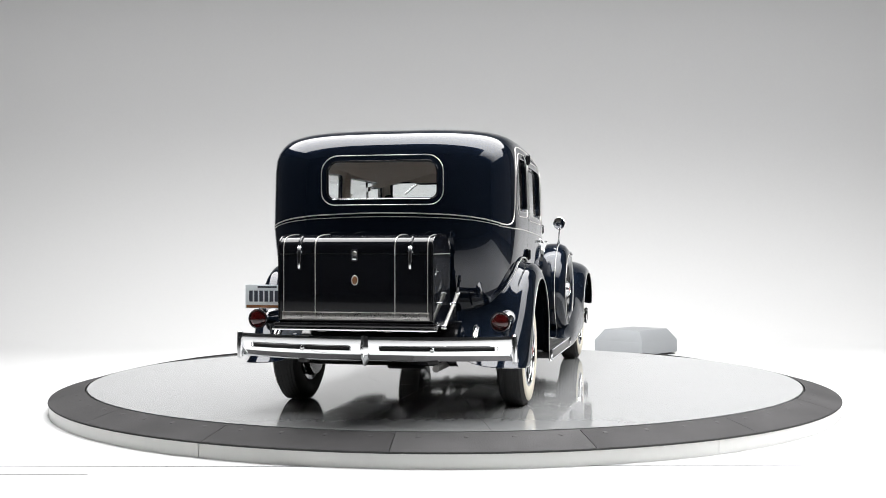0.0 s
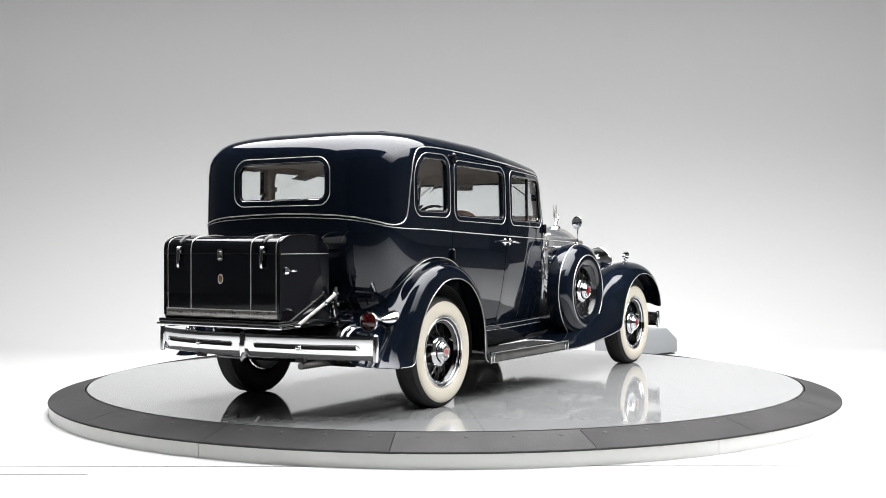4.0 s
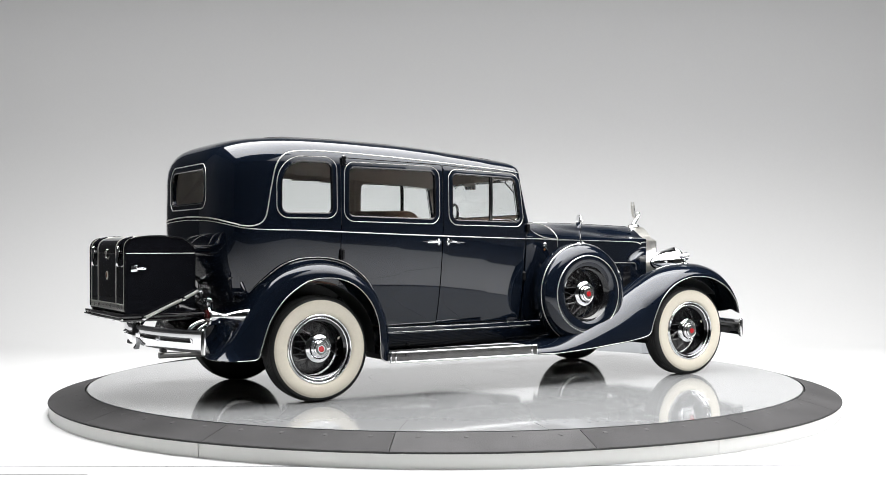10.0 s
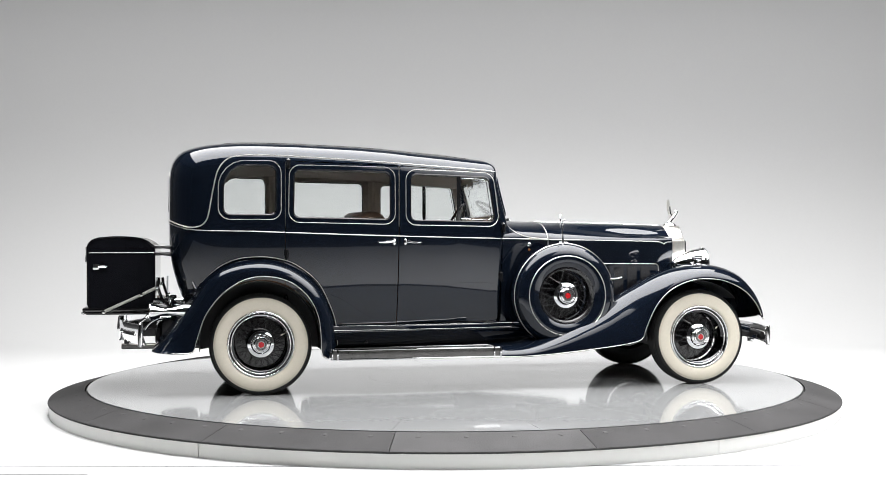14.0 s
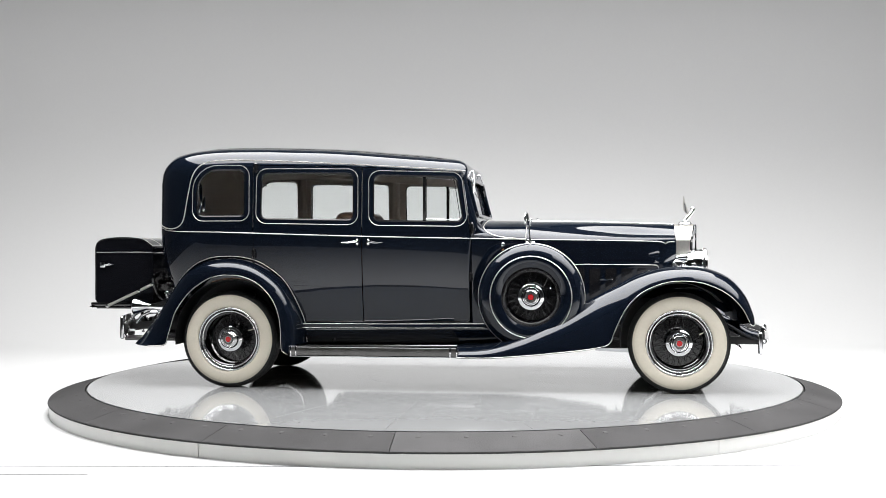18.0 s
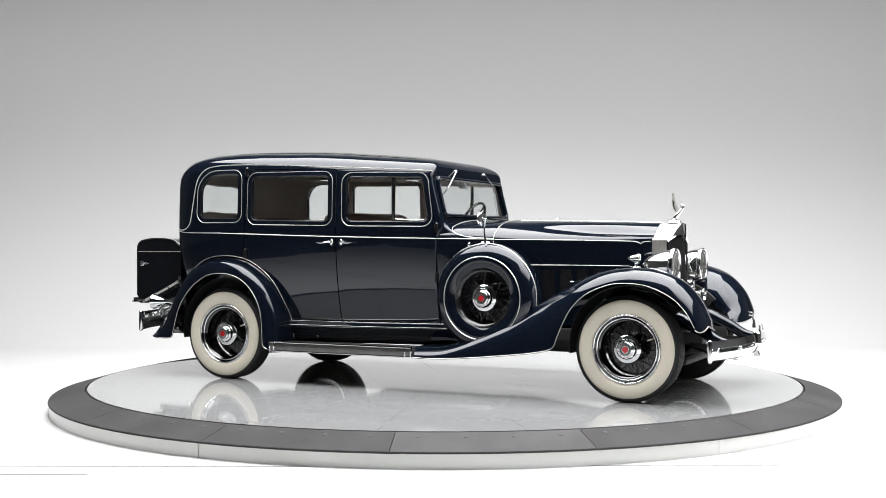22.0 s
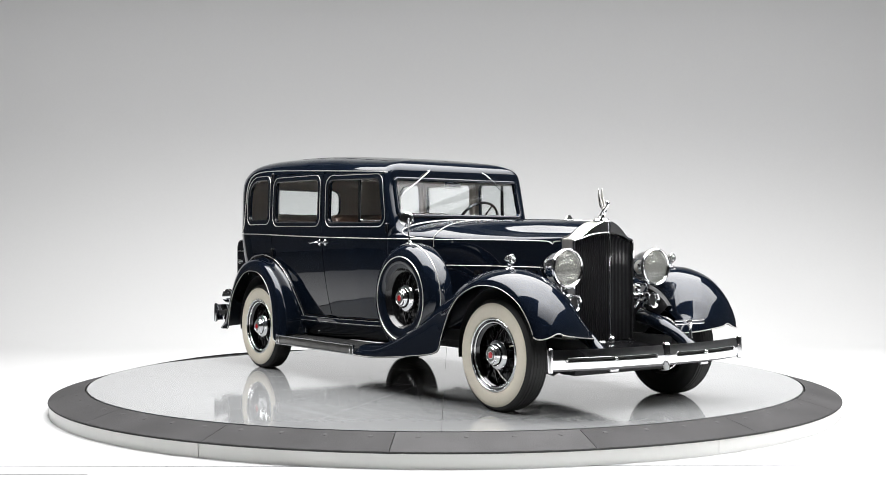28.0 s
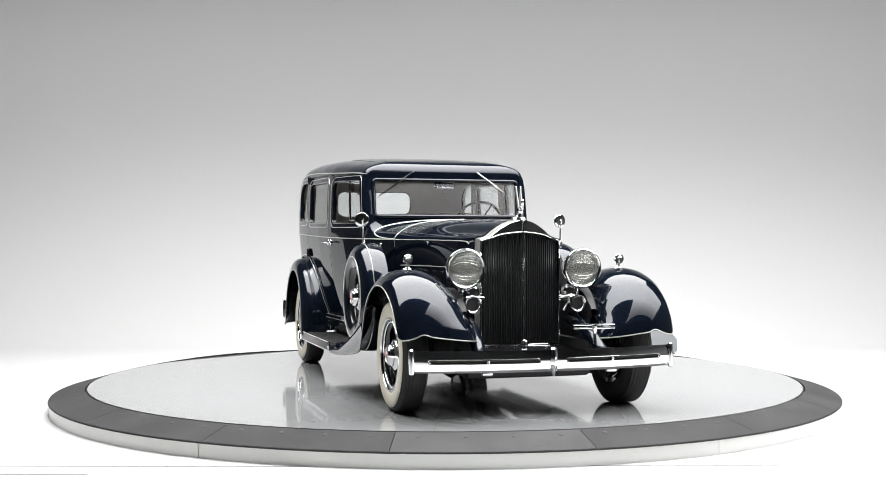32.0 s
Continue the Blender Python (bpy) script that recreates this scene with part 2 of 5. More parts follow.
# ---- the studio: floor, cove, dark walls and ceiling ----
def build_studio():
    sec = [(-8.2, FLOOR), (-4.6, FLOOR), (0.0, FLOOR), (4.4, FLOOR)]
    R, y0 = 3.4, 4.4
    sec += [(y0 + R * math.sin(a), FLOOR + R - R * math.cos(a)) for a in np.linspace(0.05, math.pi / 2, 22)]
    sec += [(y0 + R, 6.0), (y0 + R, 9.0)]
    rows = [[(x, y, z) for y, z in sec] for x in np.linspace(-6.9, 7.2, 13)]
    bm, _ = grid(rows)
    bm.normal_update()
    if next(iter(bm.faces)).normal.z < 0:
        bmesh.ops.reverse_faces(bm, faces=bm.faces)
    bmesh.ops.solidify(bm, geom=bm.faces[:], thickness=0.03)
    tagged(part("backdrop", bm, COVE), "seamless white studio floor curving up into the backdrop wall", "backdrop", kind="structure")
    # unseen grey walls, ceiling and outer floor, added to darken what the paint reflects
    for name, box in (("wall_south", (-13.3, 13.3, -13.4, -13.1, FLOOR, 9)), ("wall_east", (13.02, 13.3, -13.1, 8.0, FLOOR, 9)),
                      ("wall_west", (-13.3, -13.02, -13.1, 8.0, FLOOR, 9)), ("ceiling", (-13.3, 13.3, -13.4, 8.0, 9.02, 9.3))):
        tagged(part(name, slab(*box), SIDEWALL if name in ("wall_east", "wall_west") else DARK, smooth=0), "matt grey studio " + name.split("_")[0], name.split("_")[0], kind="structure")
    tagged(part("floor", slab(-13.3, 13.3, -13.4, 8.0, FLOOR - 0.3, FLOOR - 0.036), DARK, smooth=0), "dark grey studio floor round the white sweep", "floor", kind="structure")
    tagged(part("wall_north", slab(-13.3, 13.3, 7.84, 8.1, FLOOR, 9), DARK, smooth=0), "matt grey studio wall", "wall", kind="structure")
    # joints of the floor sheets
    for pts in ([(-6.5, -3.10), (6.5, -3.01)], [(-6.5, -3.33), (-2.0, -3.295)]):
        (xa, ya), (xb, yb) = pts
        bm = prism([(xa, ya - 0.008), (xb, yb - 0.008), (xb, yb + 0.008), (xa, ya + 0.008)], "z", FLOOR - 0.004, FLOOR + 0.0012)
        tagged(part("floor_joint", bm, JOINT, smooth=0), "thin dark joint between white floor sheets", "floor joint", kind="structure")


build_studio()


# ---- turntable: a fixed ramp ring round a turning disc ----
R_DISC, R_IN, R_OUT, Z_IN, Z_LIP = 2.888, 2.905, 3.172, -0.003, -0.0727


def sector(r0, r1, a0, a1, z0, z1, z2=None, z3=None, n=10, bm=None):
    """A ring sector with top heights z1 (inner) and z3 (outer) over undersides z0 and z2."""
    z2, z3 = z0 if z2 is None else z2, z1 if z3 is None else z3
    rows = []
    for a in np.linspace(a0, a1, n + 1):
        c, s = math.cos(a), math.sin(a)
        rows.append([(r0 * c, r0 * s, z0), (r0 * c, r0 * s, z1), (r1 * c, r1 * s, z3), (r1 * c, r1 * s, z2)])
    bm, V = grid(rows, True, bm)
    bm.faces.new(V[0][::-1])
    bm.faces.new(V[-1])
    bmesh.ops.recalc_face_normals(bm, faces=bm.faces)
    return bm


def build_ring():
    ring = new("turntable_ring")
    tagged(ring, "fixed dark rubber ramp ring with a white skirt round the turntable", "turntable ring")
    # the front segments are a little shorter than the rest
    joints = [-139.4, -117.6, -95.8, -73.8, -51.6]
    joints += list(np.linspace(-51.6, 220.6, 13)[1:-1])
    for k, d0 in enumerate(joints):
        d1 = joints[k + 1] if k + 1 < len(joints) else 220.6
        a0, a1 = radians(d0), radians(d1)
        g = 0.0022
        p = part("ramp_segment", sector(R_IN, R_OUT, a0 + g / 3, a1 - g / 3, -0.055, Z_IN, -0.082, Z_LIP, 12), RIMLIGHT if k == 2 else RIMMAT, ring, smooth=20)
        for j in range(4):
            a = a0 + (a1 - a0) * (j + 0.5) / 4
            r = 2.967
            z = Z_IN + (Z_LIP - Z_IN) * (r - R_IN) / (R_OUT - R_IN)
            tilt = math.degrees(math.atan2(Z_LIP - Z_IN, R_OUT - R_IN))
            at = pose(r * math.cos(a), r * math.sin(a), z, 0, 0, math.degrees(a)) @ pose(0, 0, 0, 0, -tilt, 0)
            part("bolt_head", lathe([(0.0, 0.0016), (0.014, 0.0016), (0.0155, 0.0006), (0.0158, -0.006)], 16, at), RIMBOLT, p)
            # flush black ring, standing in for the shade round the sunk bolt
            part("recess_shade", lathe([(0.0158, 0.0004), (0.0185, 0.0005), (0.0190, -0.004), (0.0158, -0.004)], 16, at, closed=True), GAP, p)
    for k in range(6):
        a0 = radians(60 * k - 118)
        sk = sector(R_OUT - 0.05, R_OUT - 0.006, a0 + 0.0006, a0 + radians(60) - 0.0006, FLOOR, -0.083, n=24)
        part("skirt_panel", sk, SIDE, ring, "glossy white skirt panel", 30)
    part("ring_bed", sector(R_DISC - 0.3, R_OUT - 0.06, 0, 2 * math.pi - 1e-4, FLOOR, -0.095, n=96), GAP, ring)
    # added black strip, raised in two places, that draws the gap's dark line
    rows = []
    for d in np.linspace(14, 182, 100):
        h = 0.020 * math.exp(-((d - 138) / 19) ** 2) + 0.011 * math.exp(-((d - 40) / 9) ** 2) - 0.006
        c, s = math.cos(radians(d)), math.sin(radians(d))
        rows.append([(r * c, r * s, z) for r, z in ((R_IN, -0.05), (R_IN, h), (R_IN + 0.012, h), (R_IN + 0.02, -0.05))])
    bm, V = grid(rows, True)
    part("inner_kerb", bm, GAP, ring, "black strip standing up along the gap, higher in two places", 0)
    part("ramp_edge", tube([((R_OUT - 0.001) * math.cos(a), (R_OUT - 0.001) * math.sin(a), -0.0795) for a in np.linspace(0, 2 * math.pi, 128, endpoint=False)], 0.006, 6, True), GAP, ring, "black rolled edge of the ramp")
    return ring


def build_disc():
    disc = new("turntable_disc")
    tagged(disc, "glossy pale grey turning disc with fine radial joints", "turntable")
    part("disc_bed", lathe([(0, -0.003), (R_DISC - 0.004, -0.003), (R_DISC - 0.004, -0.05), (0, -0.05)], 96), GAP, disc, "black bed of the disc", 30)
    r1 = 0.635
    g = 0.0016
    part("centre_panel", lathe([(0, 0), (r1 - g, 0), (r1 - g, -0.018), (0, -0.018)], 72), DISC, disc, smooth=30)
    n = 20
    for k in range(n):
        a0, a1 = 2 * math.pi * k / n, 2 * math.pi * (k + 1) / n
        for ra, rb, ns in ((r1, R_DISC, 10),):
            b = bmesh.new()
            rows = []
            for a, sgn in [(x, 0) for x in np.linspace(a0, a1, ns + 1)]:
                row = []
                for r in (ra + g, rb):
                    aa = min(max(a, a0 + g / r), a1 - g / r)
                    row.append((r * math.cos(aa), r * math.sin(aa)))
                rows.append([(*row[0], -0.018), (*row[0], 0), (*row[1], 0), (*row[1], -0.018)])
            b, V = grid(rows, True, b)
            b.faces.new(V[0][::-1])
            b.faces.new(V[-1])
            bmesh.ops.recalc_face_normals(b, faces=b.faces)
            part("disc_panel", b, DISC, disc, smooth=30)
    part("disc_edge", tube([((R_DISC + 0.006) * math.cos(a), (R_DISC + 0.006) * math.sin(a), -0.020) for a in np.linspace(0, 2 * math.pi, 128, endpoint=False)], 0.007, 6, True), GAP, disc, "black rubber edge of the disc")
    return disc


def build_box():
    """The grey chamfered floor box behind the turntable."""
    box = new("floor_box")
    tagged(box, "light grey chamfered equipment box standing on the floor", "equipment box")
    a, b, h = 0.380, 0.327, 0.300
    lo = [(-a, -b), (a, -b), (a, b), (-a, b)]
    hi = [(-a + 0.085, -b + 0.085), (a - 0.085, -b + 0.085), (a - 0.085, b - 0.085), (-a + 0.085, b - 0.085)]
    rows = [[(*p, 0.025) for p in lo], [(*p, 0.172) for p in lo], [(*p, h) for p in hi]]
    bm, V = grid(rows, True)
    bm.faces.new(V[0][::-1])
    bm.faces.new(V[-1])
    bmesh.ops.recalc_face_normals(bm, faces=bm.faces)
    bmesh.ops.bevel(bm, geom=bm.edges[:], offset=0.006, segments=2, affect="EDGES")
    part("casing", bm, BOX, box)
    part("plinth", slab(-a + 0.02, a - 0.02, -b + 0.02, b - 0.02, 0, 0.012), GAP, box, "black plinth under the casing", 0)
    box.matrix_basis = pose(2.255, 3.86, FLOOR, 0, 0, 47.4)
    return box


ring = build_ring()
disc = build_disc()
build_box()

# ---- the car: x forwards, y to its left, the disc's top at z 0 ----
car = new("sedan")
tagged(car, "glossy midnight-blue 1930s sedan with whitewall tyres and a rear trunk", "car")


def lerp_table(x, table):
    return float(np.interp(x, [a for a, _ in table], [b for _, b in table]))


ROOFLINE = [(-1.6, 0.0), (-1.31, -0.003), (-1.08, -0.011), (-0.846, -0.019), (-0.614, -0.034), (-0.383, -0.054), (-0.153, -0.073), (0.077, -0.092), (0.3, -0.11)]
TAPER = [(-2.3, 0.985), (-1.9, 1.0), (-1.4, 0.99), (-0.9, 0.978), (-0.5, 0.955), (-0.1, 0.902), (0.32, 0.815)]
# z at the rear, half width, rear end, front end
RINGS = [(0.47, 0.727, -1.996, 0.31), (0.57, 0.757, -2.082, 0.31), (0.66, 0.780, -2.134, 0.31), (0.74, 0.797, -2.17, 0.31), (0.82, 0.8115, -2.198, 0.31), (0.88, 0.821, -2.215, 0.31),
         (0.94, 0.829, -2.230, 0.31), (1.0, 0.836, -2.241, 0.31), (1.06, 0.842, -2.248, 0.312), (1.13, 0.848, -2.254, 0.318), (1.21, 0.8535, -2.258, 0.338), (1.25, 0.8553, -2.258, 0.352), (1.3, 0.8533, -2.258, 0.350), (1.4, 0.8513, -2.258, 0.329),
         (1.5, 0.8483, -2.256, 0.307), (1.6, 0.846, -2.256, 0.286), (1.68, 0.8405, -2.247, 0.272), (1.73, 0.832, -2.236, 0.268), (1.77, 0.818, -2.218, 0.270),
         (1.8, 0.801, -2.198, 0.269), (1.825, 0.78, -2.17, 0.263), (1.848, 0.745, -2.122, 0.250), (1.868, 0.695, -2.06, 0.228), (1.884, 0.615, -1.97, 0.198),
         (1.895, 0.5, -1.86, 0.155), (1.901, 0.36, -1.71, 0.095), (1.904, 0.2, -1.5, 0.01), (1.905, 0.06, -1.3, -0.1)]


def roof_drop(x):
    return lerp_table(x, ROOFLINE)


def ring_points(z, w, xr, xf):
    a = min(max((z - 1.25) / 0.62, 0), 1)
    rc = min(0.72, 0.84 * w + 0.02)
    wf = w * lerp_table(xf - 0.05, TAPER)
    cr = 0.055 * min(1, w / 0.6) * (0.7 + 0.3 * min(max((z - 1.22) / 0.12, 0), 1))
    out = [(xf, -(wf - cr) * u) for u in np.linspace(0, 1, 12)]
    out += [(xf - cr + cr * math.cos(p), -(wf - cr) - cr * math.sin(p)) for p in np.linspace(0.2, math.pi / 2, 6)]
    xs = np.linspace(xf - cr - 0.03, xr + rc, 46)
    out += [(x, -w * lerp_table(x, TAPER)) for x in xs]
    n = 4.9 - 1.7 * min(max((z - 1.70) / 0.2, 0), 1)
    w2 = w * lerp_table(xr + rc, TAPER)
    for p in np.linspace(0, math.pi / 2, 33)[1:]:
        s, c = math.sin(p), max(math.cos(p), 0)
        out.append((xr + rc - rc * s ** (2 / n), -w2 * c ** (2 / n)))
    return [(x, y, z + a * roof_drop(x)) for x, y in out]


def body_shell():
    rows = []
    for r in RINGS:
        right = ring_points(*r)
        left = [(x, -y, z) for x, y, z in right[1:-1]][::-1]
        rows.append(right + left)
    bm, V = grid(rows, True)
    # close the crown of the roof
    top = V[-1]
    n = len(top)
    for i in range(n // 2):
        a, b, c, d = top[i], top[i + 1], top[(n - i - 1) % n], top[(n - i) % n]
        q = []
        for v in (a, b, c, d):
            if v not in q:
                q.append(v)
        if len(q) > 2:
            bm.faces.new(q)
    bmesh.ops.recalc_face_normals(bm, faces=bm.faces)
    return bm


shell = body_shell()
SKIN = BVHTree.FromBMesh(shell)


def side_y(x, z, lift=0.0):
    """The half width of the body at x and z."""
    hit = SKIN.ray_cast(Vector((x, -2.5, z)), Vector((0, 1, 0)))
    return (hit[0].y if hit[0] else -0.8) - lift


def rear_x(y, z, lift=0.0):
    hit = SKIN.ray_cast(Vector((-4, y, z)), Vector((1, 0, 0)))
    return (hit[0].x if hit[0] else -2.3) - lift


def front_x(y, z, lift=0.0):
    hit = SKIN.ray_cast(Vector((4, y, z)), Vector((-1, 0, 0)))
    return (hit[0].x if hit[0] else 0.33) + lift


QUARTER = [(-1.85, 1.337, 0.05), (-1.463, 1.337, 0.04), (-1.463, 1.70, 0.05), (-1.845, 1.70, 0.16)]
REARWIN = [(-1.335, 1.318, 0.045), (-0.602, 1.303, 0.045), (-0.602, 1.664, 0.045), (-1.328, 1.672, 0.045)]
FRONTWIN = [(-0.444, 1.300, 0.045), (0.245, 1.291, 0.045), (0.190, 1.638, 0.05), (-0.444, 1.652, 0.045)]
BACKLIGHT = [(-0.376, 1.412, 0.05), (0.368, 1.412, 0.05), (0.368, 1.656, 0.07), (-0.376, 1.656, 0.07)]
SCREEN = [(-0.612, 1.346, 0.03), (0.612, 1.346, 0.03), (0.607, 1.634, 0.025), (-0.607, 1.634, 0.025)]
DOOR_R = [(-1.392, 0.515, 0.03), (-0.544, 0.512, 0.004), (-0.536, 1.712, 0.015), (-1.392, 1.735, 0.015)]
DOOR_F = [(-0.536, 0.512, 0.004), (0.285, 0.512, 0.03), (0.305, 1.15, 0.10), (0.268, 1.40, 0.2), (0.235, 1.672, 0.02), (-0.528, 1.712, 0.015)]


def grown(corners, d):
    """A corner list pushed outwards by d."""
    cx = sum(c[0] for c in corners) / len(corners)
    cy = sum(c[1] for c in corners) / len(corners)
    out = []
    for a, b, r in corners:
        out.append((a + math.copysign(d, a - cx), b + math.copysign(d, b - cy), max(r + d, 0.002)))
    return out


def build_body():
    sh = shell.copy()
    bmesh.ops.solidify(sh, geom=sh.faces[:], thickness=0.035)
    for f in sh.faces:
        f.material_index = 0 if max(SKIN.find_nearest(v.co)[3] for v in f.verts) < 0.01 else 1
    bmesh.ops.recalc_face_normals(sh, faces=sh.faces)
    me = bpy.data.meshes.new("body_raw")
    sh.to_mesh(me)
    me.materials.append(PAINT)
    me.materials.append(HEADLINER)
    cutter = bmesh.new()
    for w in (QUARTER, REARWIN, FRONTWIN):
        prism(rounded(w), "y", -1.5, 1.5, cutter)
    me = cut(me, cutter, "DIFFERENCE")
    cutter = prism(rounded(BACKLIGHT), "x", -3.0, -2.0)
    prism(rounded(SCREEN), "x", 0.1, 0.9, cutter)
    me = cut(me, cutter, "DIFFERENCE")
    for s in (-1, 1):
        arch = lathe([(0.0, -0.2), (0.455, -0.2), (0.455, 0.2), (0.0, 0.2)], 48, pose(-1.577, 0.80 * s, 0.40, 90, 0, 0))
        me = cut(me, arch, "DIFFERENCE")
    doors = [cut(me, prism(rounded(d, 4), "y", -1.5, -0.45), "INTERSECT") for d in (DOOR_R, DOOR_F)]
    for d in (DOOR_R, DOOR_F):
        gap = prism(rounded(grown(d, 0.006), 4), "y", -1.5, -0.45)
        me = cut(me, gap, "DIFFERENCE")
        gap = prism(rounded(grown(d, 0.006), 4), "y", 0.45, 1.5)
        me = cut(me, gap, "DIFFERENCE")
    body = part("body", as_bm(me), PAINT, car, "midnight-blue steel body", 30, (HEADLINER,))
    names = [both("door", as_bm(d), PAINT, car, "midnight-blue door with a silver waistline", 30, (HEADLINER,)) for d in doors]
    return body, names


body, ((door_rr, door_rl), (door_fr, door_fl)) = build_body()


def side_line(name, pts, parent, r=0.0045, closed=False, lift=0.0, n=120, label="silver pinstripe moulding", mat=None):
    path = spline(pts, n) if not closed else pts
    P = [(x, side_y(x, z) - lift, z) for x, z in path]
    return both(name, tube(P, r, 6, closed), mat or STRIPE, parent, label)


def dense(outline, step=0.03):
    out = []
    for i, p in enumerate(outline):
        q = outline[(i + 1) % len(outline)]
        k = max(1, int(math.dist(p, q) / step))
        out += [(p[0] + (q[0] - p[0]) * j / k, p[1] + (q[1] - p[1]) * j / k) for j in range(k)]
    return out


def build_windows():
    for w, outer, holder in ((QUARTER, 0.037, (body, body)), (REARWIN, 0.037, (door_rr, door_rl)), (FRONTWIN, 0.037, (door_fr, door_fl))):
        line = dense(rounded(grown(w, outer)))
        P = [(x, side_y(x, z), z) for x, z in line]
        for side, h in zip((1, -1), holder):
            bm = tube(P, 0.0032, 6, True)
            part("window_moulding", bm if side > 0 else flipped(bm), STRIPE, h, "silver line round the window")
        line = dense(rounded(grown(w, 0.002)))
        P = [(x, side_y(x, z) + 0.006, z) for x, z in line]
        for side, h in zip((1, -1), holder):
            bm = tube(P, 0.0075, 8, True)
            part("window_frame", bm if side > 0 else flipped(bm), BLACK, h, "black enamelled window frame")
        line = dense(rounded(grown(w, -0.006)))
        P = [(x, side_y(x, z) + 0.012, z) for x, z in line]
        for side, h in zip((1, -1), holder):
            bm = tube(P, 0.0026, 6, True)
            part("window_bead", bm if side > 0 else flipped(bm), STRIPE, h, "bright bead at the glass")
        # glass pane a little inside the skin
        o = rounded(grown(w, 0.010))
        rows = [[(x, side_y(x, z) + 0.024, z) for x, z in o], [(x, side_y(x, z) + 0.027, z) for x, z in o]]
        for side, h in zip((1, -1), holder):
            bm, V = grid(rows, True)
            bm.faces.new(V[0][::-1])
            bm.faces.new(V[1])
            bmesh.ops.recalc_face_normals(bm, faces=bm.faces)
            ob = part("window_pane", bm if side > 0 else flipped(bm), GLASS, h, "clear side window glass", 0)
            ob.visible_shadow = False
    # rear window
    for d, r, lift, mat, nm in ((0.040, 0.0034, 0.0, STRIPE, "window_moulding"), (0.002, 0.008, -0.006, BLACK, "window_frame")):
        line = dense(rounded(grown(BACKLIGHT, d)))
        part(nm, tube([(rear_x(y, z, lift), y, z) for y, z in line], r, 8, True), mat, body, "line round the rear window")
    part("window_sill", tube([(rear_x(y, 1.409) - 0.001, y, 1.409) for y in np.linspace(-0.33, 0.33, 24)], 0.004, 6), CHROME, body, "chrome lower edge of the rear window")
    o = rounded(grown(BACKLIGHT, 0.01))
    bm, V = grid([[(rear_x(y, z) + 0.022, y, z) for y, z in o], [(rear_x(y, z) + 0.026, y, z) for y, z in o]], True)
    bm.faces.new(V[0][::-1]), bm.faces.new(V[1])
    bmesh.ops.recalc_face_normals(bm, faces=bm.faces)
    part("rear_pane", bm, GLASS, body, "clear rear window glass", 0).visible_shadow = False
    # windscreen
    line = dense(rounded(grown(SCREEN, 0.004)))
    part("windscreen_frame", tube([(front_x(y, z) + 0.006, y, z) for y, z in line], 0.016, 10, True), PAINT, body, "painted windscreen frame")
    line = dense(rounded(grown(SCREEN, -0.012)))
    part("windscreen_bead", tube([(front_x(y, z) - 0.002, y, z) for y, z in line], 0.004, 6, True), BLACK, body, "dark bead round the windscreen")
    o = rounded(grown(SCREEN, 0.008))
    bm, V = grid([[(front_x(y, z) - 0.020, y, z) for y, z in o], [(front_x(y, z) - 0.024, y, z) for y, z in o]], True)
    bm.faces.new(V[0][::-1]), bm.faces.new(V[1])
    bmesh.ops.recalc_face_normals(bm, faces=bm.faces)
    part("windscreen", bm, SCREEN_GLASS, body, "clear flat windscreen glass", 0).visible_shadow = False
    # vent window post in the front doors
    for side, h in ((1, door_fr), (-1, door_fl)):
        y = side_y(-0.06, 1.47) + 0.018
        bm = slab(-0.068, -0.044, y, y + 0.016, 1.30, 1.645, 0.003)
        part("vent_post", bm if side > 0 else flipped(bm), BLACK, h, "black vent window post", 30)
        o = dense(rounded([(-0.038, 1.313, 0.012), (0.222, 1.306, 0.03), (0.172, 1.622, 0.03), (-0.038, 1.630, 0.012)]))
        bm = tube([(x, side_y(x, z) + 0.020, z) for x, z in o], 0.003, 6, True)
        part("vent_frame", bm if side > 0 else flipped(bm), CHROME, h, "chrome vent window frame")


build_windows()

# belt and drip mouldings
BELT = [(-1.668, 1.213), (-1.393, 1.204), (-0.959, 1.190), (-0.532, 1.178), (-0.081, 1.168), (0.29, 1.161)]
side_line("belt_moulding", BELT, body, 0.0040)
side_line("drip_moulding", [(-2.138, 1.249), (-2.10, 1.243), (-2.06, 1.242), (-2.01, 1.255), (-1.975, 1.287), (-1.956, 1.336), (-1.938, 1.434), (-1.921, 1.526), (-1.89, 1.655), (-1.836, 1.733), (-1.756, 1.768), (-1.578, 1.780), (-1.224, 1.770), (-0.782, 1.748), (-0.343, 1.724), (0.095, 1.700), (0.255, 1.686)], body, 0.0048, n=260)
side_line("belt_moulding", [(-2.138, 1.2335), (-2.08, 1.225), (-1.98, 1.218), (-1.85, 1.2155), (-1.668, 1.213)], body, 0.0036)


def build_rear_mouldings():
    for dz, r in ((0.0, 0.0044), (-0.024, 0.0026)):
        zs = [(0.0, 1.319), (0.23, 1.315), (0.47, 1.304), (0.60, 1.290), (0.68, 1.275), (0.73, 1.262), (0.77, 1.250)]
        P = []
        for u in np.linspace(-1, 1, 81):
            y = 0.77 * u
            z = lerp_table(abs(y), zs) + dz * (1 - 0.35 * abs(u) ** 3)
            P.append((rear_x(y, z), y, z))
        part("rear_belt_moulding", tube(P, r, 6), STRIPE, body, "silver arched moulding across the back")


build_rear_mouldings()


